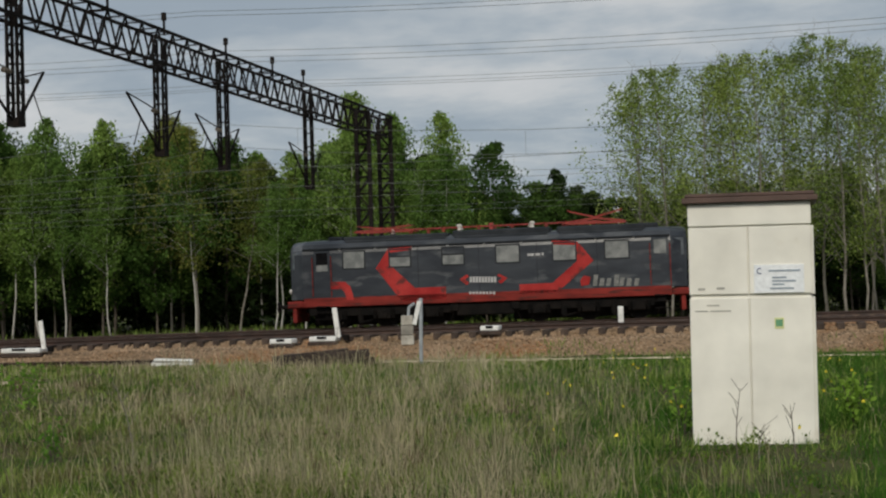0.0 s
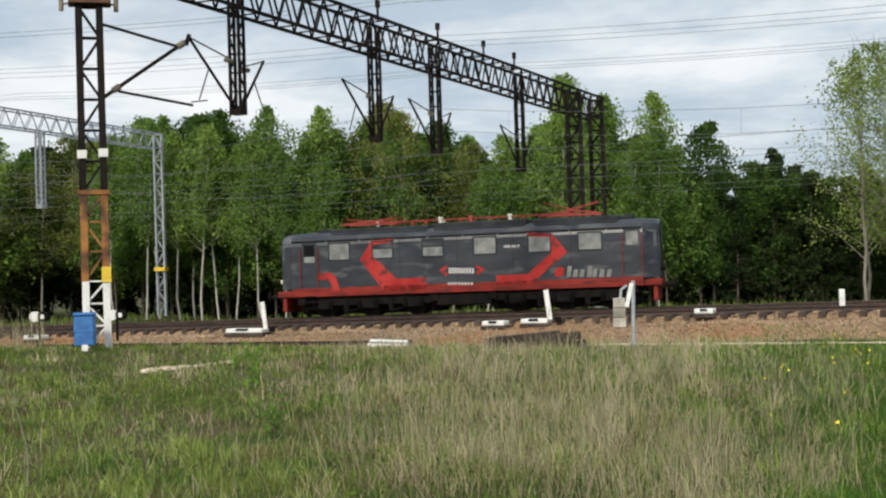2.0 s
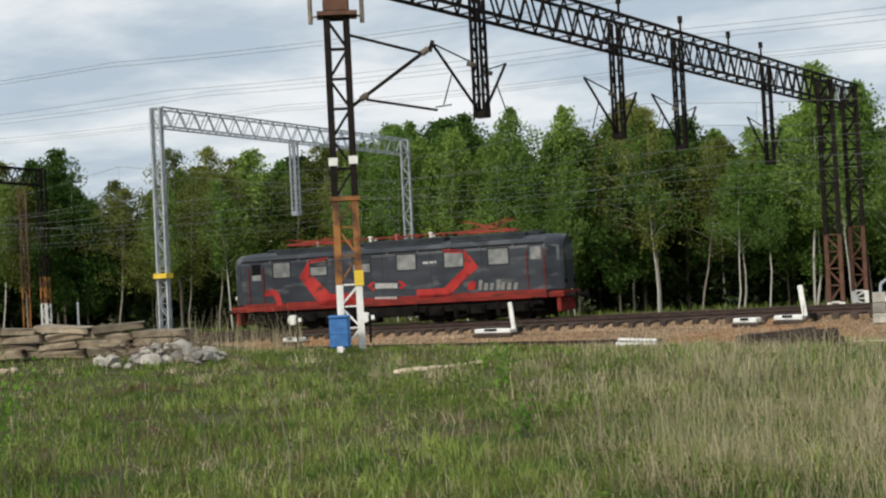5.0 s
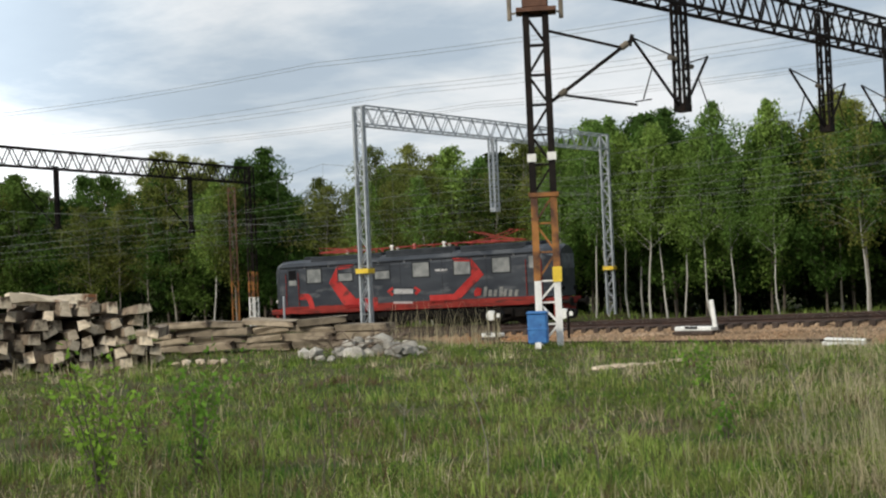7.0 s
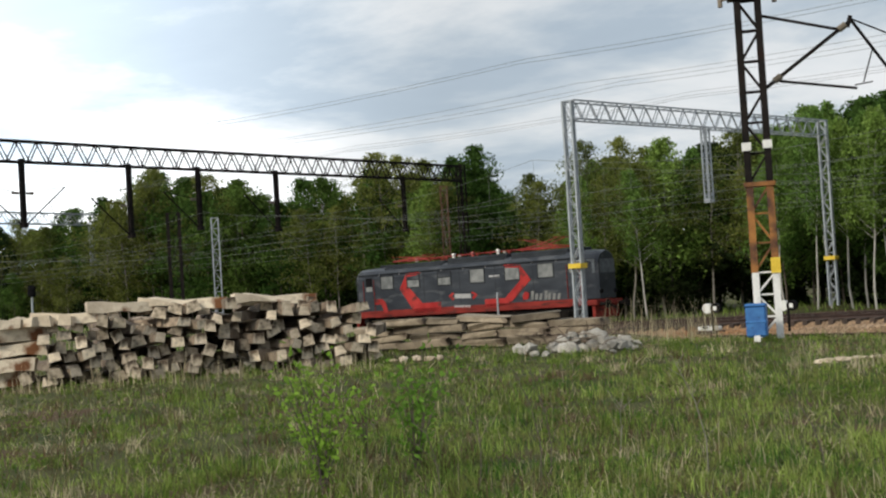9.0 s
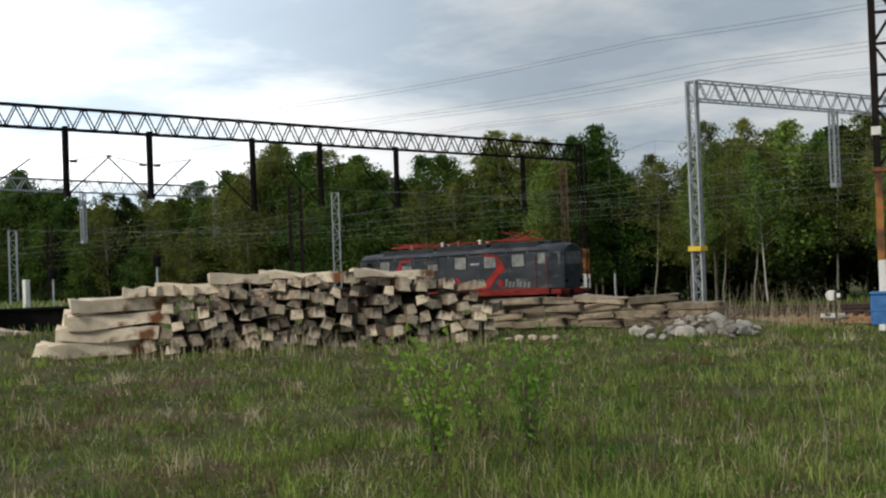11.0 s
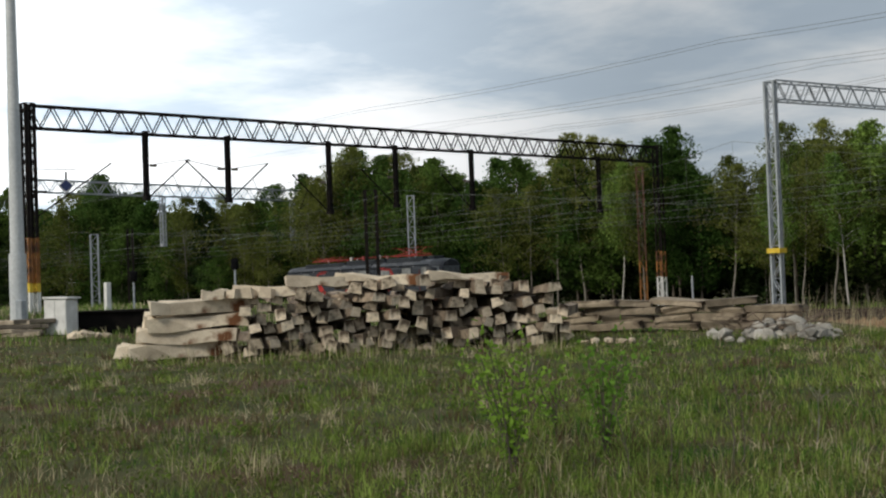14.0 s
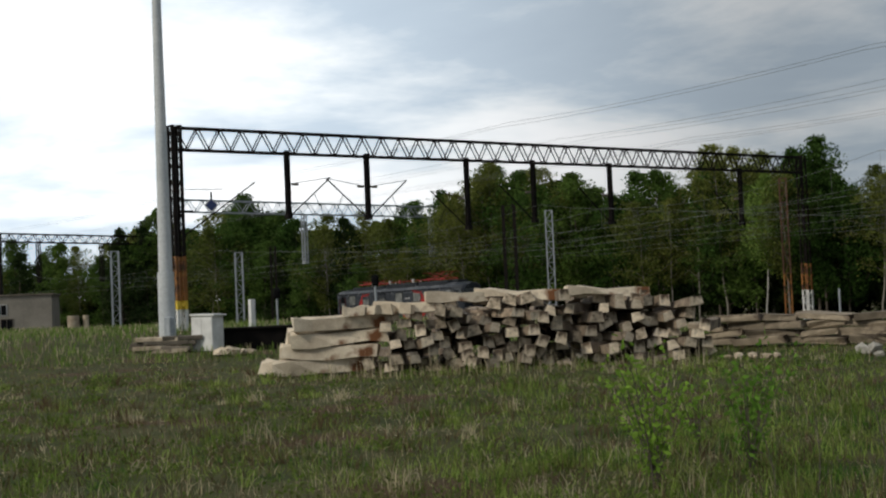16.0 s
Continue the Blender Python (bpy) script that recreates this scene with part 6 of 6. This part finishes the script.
def patchy(x, y, seed, scale):
    """Smooth noise about 0 to 1 over the plan."""
    rng = np.random.default_rng(seed)
    s = np.zeros_like(x)
    for k in range(9):
        a, f, p = rng.uniform(0, 6.28), rng.uniform(0.5, 2.0) / scale, rng.uniform(0, 6.28)
        s = s + np.sin((x * np.cos(a) + y * np.sin(a)) * f * 6.28 + p)
    return 1 / (1 + np.exp(-s * 0.55))


def blades(name, label, mat, x, y, h, w, rng, droop=0.35, base=None):
    """Bent blades of grass: a quad and a tip each, all in one mesh."""
    n = len(x)
    z = (land(x, y) if base is None else base) - 0.02
    a, b = rng.uniform(0, 6.28, n), rng.uniform(0, 6.28, n)
    bend = np.abs(rng.normal(0, droop, n)) * h
    ux, uy = np.cos(a) * w / 2, np.sin(a) * w / 2
    mx, my = np.cos(b) * bend * 0.3, np.sin(b) * bend * 0.3
    tx, ty = np.cos(b) * bend, np.sin(b) * bend
    v = np.stack([
        np.stack([x - ux, y - uy, z], -1), np.stack([x + ux, y + uy, z], -1),
        np.stack([x + mx - ux * 0.8, y + my - uy * 0.8, z + h * 0.55], -1), np.stack([x + mx + ux * 0.8, y + my + uy * 0.8, z + h * 0.55], -1),
        np.stack([x + tx, y + ty, z + h * np.sqrt(np.clip(1 - (bend / h * 0.6) ** 2, 0.2, 1))], -1)], 1).reshape(-1, 3)
    t = np.array([(0, 1, 3), (0, 3, 2), (2, 3, 4)])
    f = (t[None] + 5 * np.arange(n)[:, None, None]).reshape(-1, 3)
    tagged(new(name, arrays(name, v, f, [mat])), label, "grass", kind="stuff")


def field(n, rng, r0=7.2, r1=46, az0=-74, az1=24):
    az = np.radians(rng.uniform(az0, az1, n))
    r = np.exp(rng.uniform(math.log(r0), math.log(r1), n))
    x, y = r * np.sin(az), r * np.cos(az)
    free = (branch_y(x) - y) * 0.964 > 4.3 + 0.5 * np.sin(x * 1.7)
    hut_free = ~((np.abs(x - 2.7) < 0.5) & (np.abs(y - 12.2) < 0.45))
    keep = free & hut_free
    return x[keep], y[keep], r[keep], np.degrees(az[keep])


def meadow():
    rng = np.random.default_rng(77)
    x, y, r, az = field(250000, rng)
    p, q = patchy(x, y, 1, 5.0), patchy(x, y, 2, 1.6)
    lush = np.interp(az, (-70, -55, -40, -14, 4, 10, 20), (0.55, 0.6, 0.8, 0.85, 1.0, 1.25, 1.25))
    h = (0.06 + 0.17 * q ** 1.5 + 0.06 * p) * lush * rng.uniform(0.5, 1.25, len(x))
    h = np.where((np.abs(az - 13) < 4) & (r < 12.6), h * 0.55, h)
    h = np.where((branch_y(x) - y) * 0.964 < 8, h * 0.6, h)
    bare = patchy(x, y, 15, 2.4) > np.interp(az, (-50, -36, -20, 4), (0.58, 0.68, 0.8, 0.97))
    keep = rng.uniform(0, 1, len(x)) < (0.35 + 0.75 * p) * np.interp(az, (-74, -54, -40, -30, -14, -8, 0, 5), (0.6, 0.7, 0.95, 1.0, 0.95, 0.75, 0.75, 1.0)) * np.where(bare, 0.14, 1.0)
    w = 0.0068 * (r / 10) ** 0.8 * rng.uniform(0.6, 1.5, len(x))
    x, y, h, w, az = x[keep], y[keep], h[keep], w[keep], az[keep]
    # the colour goes by patches: deep green, fresh green, dull olive
    tint = 3.2 * (patchy(x, y, 9, 1.7) - 0.5) + 0.3 * rng.normal(0, 1, len(x)) + np.interp(az, (-60, -44, -30, -12, 0, 5, 12), (0.25, 0.0, -0.1, 0.1, -0.2, -1.1, -1.5))
    for lo, hi, mat, name, words in ((-9, -0.55, G_LUSH, "lush_grass", "deep green lush meadow grass"), (-0.55, 0.3, G_GREEN, "meadow_grass", "patchy green meadow grass of uneven height"), (0.3, 9, G_DULL, "dull_grass", "short dull olive grass over brown earth")):
        k = (tint >= lo) & (tint < hi)
        blades(name, words, mat, x[k], y[k], h[k], w[k], rng, 0.6)
    x, y, r, az = field(150000, rng)
    straw = np.interp(az, (-74, -60, -45, -25, -15, -11, 1, 5, 9, 24), (0.12, 0.12, 0.13, 0.17, 0.35, 0.95, 1.0, 0.5, 0.06, 0.05))
    p, q = patchy(x, y, 3, 3.0), patchy(x, y, 4, 1.1)
    keep = rng.uniform(0, 1, len(x)) < straw * (0.04 + 1.1 * p ** 1.4 * (0.35 + q))
    tall = np.interp(az, (-74, -55, -14, 0, 8, 24), (0.5, 0.65, 0.85, 1.2, 0.9, 0.7))
    h = (0.10 + 0.36 * q ** 1.3) * tall * rng.uniform(0.4, 1.3, len(x))
    w = 0.0042 * (r / 10) ** 0.8 * rng.uniform(0.6, 1.4, len(x))
    blades("straw_grass", "dry straw-coloured grass standing among the green", G_STRAW, x[keep], y[keep], h[keep], w[keep], rng, 0.75)
    # flattened dead litter in the thin places
    x, y, r, az = field(90000, rng)
    thin = patchy(x, y, 15, 2.4) > np.interp(az, (-50, -36, -20, 4), (0.56, 0.64, 0.72, 0.95))
    keep = rng.uniform(0, 1, len(x)) < np.where(thin, 0.5, 0.07) * np.interp(az, (-70, -40, -5, 5), (1.0, 1.0, 0.8, 0.2))
    x, y, r = x[keep], y[keep], r[keep]
    half = rng.uniform(0, 1, len(x)) < 0.4
    for k, mat, words in ((half, G_STRAW, "flattened dry straw on the ground"), (~half, G_DARK, "flattened brown litter on the ground")):
        blades("grass_litter", words, mat, x[k], y[k], rng.uniform(0.05, 0.14, k.sum()), 0.008 * (r[k] / 10) ** 0.7, rng, 1.6)
    # arching clumps of tall straw
    n = 120
    ca, cd = rng.normal(-3.5, 7.0, n), np.exp(rng.uniform(math.log(8.3), math.log(22), n))
    size = rng.uniform(0.08, 0.3, n)
    ca, cd, size = np.repeat(ca, 30), np.repeat(cd, 30), np.repeat(size, 30)
    x = cd * np.sin(np.radians(ca)) + rng.normal(0, 1, len(ca)) * size
    y = cd * np.cos(np.radians(ca)) + rng.normal(0, 1, len(ca)) * size
    free = ~((np.abs(x - 2.7) < 0.75) & (np.abs(y - 12.2) < 0.6))
    x, y, cd = x[free], y[free], cd[free]
    blades("straw_clumps", "arching clumps of tall dry straw grass", G_STRAW, x, y, rng.uniform(0.2, 0.58, len(x)), 0.005 * (cd / 10) ** 0.6, rng, 0.55)
    # tufts of longer grass
    n, each = 1500, 26
    x, y, r, az = field(n, rng, 7.2, 34)
    ok = rng.uniform(0, 1, len(x)) < 0.2 + patchy(x, y, 31, 3.0)
    x, y, r, az = x[ok], y[ok], r[ok], az[ok]
    hue = rng.uniform(0, 1, len(x)) + np.interp(az, (-70, -45, -15, 0, 8), (0.15, 0.1, 0.0, 0.1, -0.55))
    wide, up = np.repeat(rng.uniform(0.04, 0.16, len(x)), each), np.repeat(rng.uniform(0.10, 0.30, len(x)), each)
    hue, r = np.repeat(hue, each), np.repeat(r, each)
    x, y = np.repeat(x, each) + rng.normal(0, 1, len(r)) * wide, np.repeat(y, each) + rng.normal(0, 1, len(r)) * wide
    clear = ~((np.abs(x - 2.7) < 0.7) & (np.abs(y - 12.2) < 0.6))
    for lo, hi, mat, words in ((-1, 0.42, G_GREEN, "fresh green tufts of longer grass"), (0.42, 0.68, G_WEED, "dark green tufts of longer grass"), (0.68, 0.86, G_STRAW, "dry tufts of longer grass"), (0.86, 3, G_DARK, "brown tufts of dead grass")):
        k = clear & (hue >= lo) & (hue < hi)
        blades("grass_tufts", words, mat, x[k], y[k], up[k] * rng.uniform(0.5, 1.2, k.sum()), 0.007 * (r[k] / 10) ** 0.7 * rng.uniform(0.7, 1.5, k.sum()), rng, 0.7)
    # low leafy weeds in soft clumps
    n = 1700
    x, y, r, az = field(n, rng, 7.2, 34)
    ok = rng.uniform(0, 1, len(x)) < 0.25 + patchy(x, y, 21, 4.0)
    x, y, r = np.repeat(x[ok], 34), np.repeat(y[ok], 34), np.repeat(r[ok], 34)
    wide = np.repeat(rng.uniform(0.05, 0.22, ok.sum()), 34)
    up = np.repeat(rng.uniform(0.07, 0.26, ok.sum()), 34)
    ox, oy = rng.normal(0, 1, len(x)) * wide, rng.normal(0, 1, len(x)) * wide
    zz = up * rng.uniform(0.2, 1.0, len(x)) * np.exp(-(ox ** 2 + oy ** 2) / (3 * wide ** 2))
    leaf = rng.uniform(0.010, 0.021, len(x)) * (r / 11) ** 0.5
    x, y = x + ox, y + oy
    clear = ~((np.abs(x - 2.7) < 0.6) & (np.abs(y - 12.2) < 0.5))
    tone = np.repeat(rng.uniform(0, 1, ok.sum()), 34) < 0.55
    for k, mat, words in ((clear & tone, G_WEED, "low fresh green leafy weeds in the meadow"), (clear & ~tone, G_DULL, "low dull green leafy weeds in the meadow")):
        blades("leafy_weeds", words, mat, x[k], y[k], leaf[k] * 1.6, leaf[k] * 1.5, rng, 0.9, land(x[k], y[k]) + zz[k])
    # low brown dead weeds
    x, y, r, az = field(46000, rng)
    keep = rng.uniform(0, 1, len(x)) < patchy(x, y, 6, 1.3) ** 3 * np.interp(az, (-74, -50, -30, -5, 6, 24), (2.4, 2.2, 1.1, 0.6, 0.15, 0.05))
    x, y, r = x[keep], y[keep], r[keep]
    blades("dead_weeds", "low dark brown dead weeds in the grass", G_DARK, x, y, rng.uniform(0.06, 0.24, len(x)), 0.010 * (r / 12) ** 0.7, rng, 0.9)
    # the far meadow towards the west
    az = np.radians(rng.uniform(-76, -38, 18000))
    r = np.exp(rng.uniform(math.log(42), math.log(170), len(az)))
    x, y = r * np.sin(az), r * np.cos(az)
    keep = y < branch_y(x) - 4.4
    x, y, r = x[keep], y[keep], r[keep]
    blades("far_meadow_grass", "rough half-dry grass of the far meadow", G_GREEN, x, y, rng.uniform(0.1, 0.4, len(x)), 0.045 * (r / 60) * rng.uniform(0.7, 1.5, len(x)), rng)
    k = rng.uniform(0, 1, len(x)) < 0.4
    blades("far_straw_grass", "dry straw grass of the far meadow", G_STRAW, x[k] + 0.2, y[k], rng.uniform(0.1, 0.45, k.sum()), 0.03 * (r[k] / 60), rng)
    # strip of grass between the far track and the wood
    az = np.radians(rng.uniform(-72, 24, 17000))
    r = rng.uniform(67, 125, len(az))
    x, y = r * np.sin(az), r * np.cos(az)
    keep = (y > main_y(x) + 4.2)
    x, y, r = x[keep], y[keep], r[keep]
    blades("verge_grass", "rough green verge grass before the wood", G_GREEN, x, y, rng.uniform(0.15, 0.5, len(x)), 0.05 * rng.uniform(0.7, 1.5, len(x)), rng)
    # tall dry reeds by the bank
    for az0, az1, d0, d1, n, hh in ((-30.5, -25.6, 34, 38, 190, 1.15), (-40, -30, 37, 41, 90, 0.8), (-12, -2, 26, 31, 160, 0.6), (-57, -40.5, 27.2, 29.2, 230, 0.55)):
        az, d = np.radians(rng.uniform(az0, az1, n)), rng.uniform(d0, d1, n)
        x, y = d * np.sin(az), d * np.cos(az)
        blades("dry_reeds", "tall dry brown reeds beside the bank", G_STRAW, x, y, hh * rng.uniform(0.5, 1.25, n), rng.uniform(0.008, 0.018, n), rng, 0.3)
    # weeds on the ballast shoulder
    az, d = np.radians(rng.uniform(-27, 19, 14000)), rng.uniform(32, 46, 14000)
    x, y = d * np.sin(az), d * np.cos(az)
    off = branch_y(x) - y
    keep = (off > 2.6 + 1.0 * (x < 0)) & (off < 6) & (patchy(x, y, 12, 2.5) > np.where(x < 0, 0.62, 0.5))
    x, y = x[keep], y[keep]
    zb = branch_rail_z(x) + np.interp(-(branch_y(x) - y), (-4.5, -2.4, -1.45, 1.0), (-1.25, -0.50, -0.43, -0.25))
    blades("ballast_weeds", "green weeds growing on the stone shoulder", G_GREEN, x, y, rng.uniform(0.1, 0.35, len(x)), np.full(len(x), 0.03), rng, 0.5, np.maximum(zb, land(x, y)))
    # yellow flowers in the lush grass
    az, d = np.radians(rng.uniform(4, 19, 60)), rng.uniform(11, 24, 60)
    x, y = d * np.sin(az), d * np.cos(az)
    blades("yellow_flowers", "small yellow meadow flowers", M_YELLOWFLOWER, x, y, np.full(60, 0.03), np.full(60, 0.03), rng, 0.5, land(x, y) + rng.uniform(0.12, 0.4, 60))


meadow()


def sapling(az, d, h, stems, n_leaf, leaf, seed, label):
    """A young shrub: a few thin stems with single broad leaves up their length."""
    rng = np.random.default_rng(seed)
    p = at(az, d)
    t = thing("sapling", label, "sapling", m=Matrix.Translation(p))
    lv = []
    for k in range(stems):
        a, lean = rng.uniform(0, 6.28), rng.uniform(0.05, 0.5)
        hh = h * rng.uniform(0.55, 1.0)
        pts = [Vector((math.cos(a) * lean * hh * f ** 1.4, math.sin(a) * lean * hh * f ** 1.4, hh * f)) for f in (0, 0.35, 0.7, 1.0)]
        part("stem", tube(bmesh.new(), pts, (0.008, 0.006, 0.004, 0.002)), M_BARK, t)
        for i in range(n_leaf):
            f = rng.uniform(0.22, 1.0)
            c = np.array([np.interp(f, (0, 0.35, 0.7, 1), [q[j] for q in pts]) for j in range(3)]) + rng.normal(0, 0.055, 3)
            u, w = rng.normal(0, 1, 3), rng.normal(0, 1, 3)
            u /= np.linalg.norm(u)
            w -= u * w.dot(u)
            w /= np.linalg.norm(w)
            s = leaf * rng.uniform(0.6, 1.3)
            lv += [c - u * s, c - w * s * 0.5, c + u * s, c + w * s * 0.5]
    o = new("leaves", arrays("leaves", np.array(lv), np.arange(len(lv)).reshape(-1, 4), [L_SAPLING]))
    o.parent = t


sapling(-42.8, 10.4, 1.3, 14, 38, 0.033, 1, "bright green young sapling with several thin stems")
sapling(-38.8, 11.2, 1.2, 12, 36, 0.031, 2, "bright green young sapling in the grass")
sapling(-17.3, 17.3, 0.72, 6, 30, 0.038, 3, "small leafy green shrub in the meadow")
sapling(-40.9, 13.0, 0.8, 5, 26, 0.03, 4, "small green sapling in the grass")
sapling(-16.4, 12.3, 0.5, 5, 26, 0.03, 5, "low leafy shrub in the meadow")
sapling(10.0, 12.9, 0.55, 5, 26, 0.03, 6, "low leafy weed beside the cabinet")
sapling(16.9, 13.4, 0.5, 7, 36, 0.04, 7, "dark leafy weed clump beside the cabinet")


def stalk(az, d, h, lean, seed, pale=False):
    """A dead weed stalk with a few side twigs."""
    rng = random.Random(seed)
    mat = M_PALEBARK if pale else M_BARK
    t = thing("dead_stalk", "pale dry weed stalk standing in grass" if pale else "thin dead brown weed stalk standing in grass", "weed stalk", Matrix.Translation(at(az, d) - Vector((0, 0, 0.03))), "dead stalks")
    pts = [Vector((lean * h * f * f, 0.05 * math.sin(f * 4), h * f)) for f in (0, 0.3, 0.6, 0.85, 1.0)]
    part("stem", tube(bmesh.new(), pts, (0.006, 0.005, 0.004, 0.003, 0.002)), mat, t)
    for k in range(6):
        i = rng.choice((1, 2, 3))
        q = pts[i].lerp(pts[i + 1], rng.random())
        part("twig", bar(bmesh.new(), q, q + Vector((rng.uniform(-0.12, 0.12), rng.uniform(-0.1, 0.1), rng.uniform(0.06, 0.16))), 0.0025, 4), mat, t)


for i, (az, d, h, lean, pale) in enumerate(((-33.5, 10.6, 0.95, -0.22, False), (-33.1, 10.8, 0.8, -0.1, False), (-36.2, 10.2, 0.7, 0.05, False), (-26.5, 10.5, 0.95, -0.25, True), (-38.0, 9.6, 0.6, -0.1, False), (-30.2, 11.5, 0.5, 0.15, True), (-21.8, 9.9, 0.7, -0.3, False), (-13.2, 11.8, 0.8, -0.2, True), (-46.0, 13.0, 0.6, 0.1, False), (-4.6, 26.6, 0.9, 0.02, False), (-1.7, 18.5, 0.55, 0.1, True), (12.2, 11.0, 0.62, 0.05, False), (14.6, 10.9, 0.5, -0.1, False), (13.1, 10.9, 0.35, 0.1, True))):
    stalk(az, d, h, lean, 100 + i, pale)

motions()
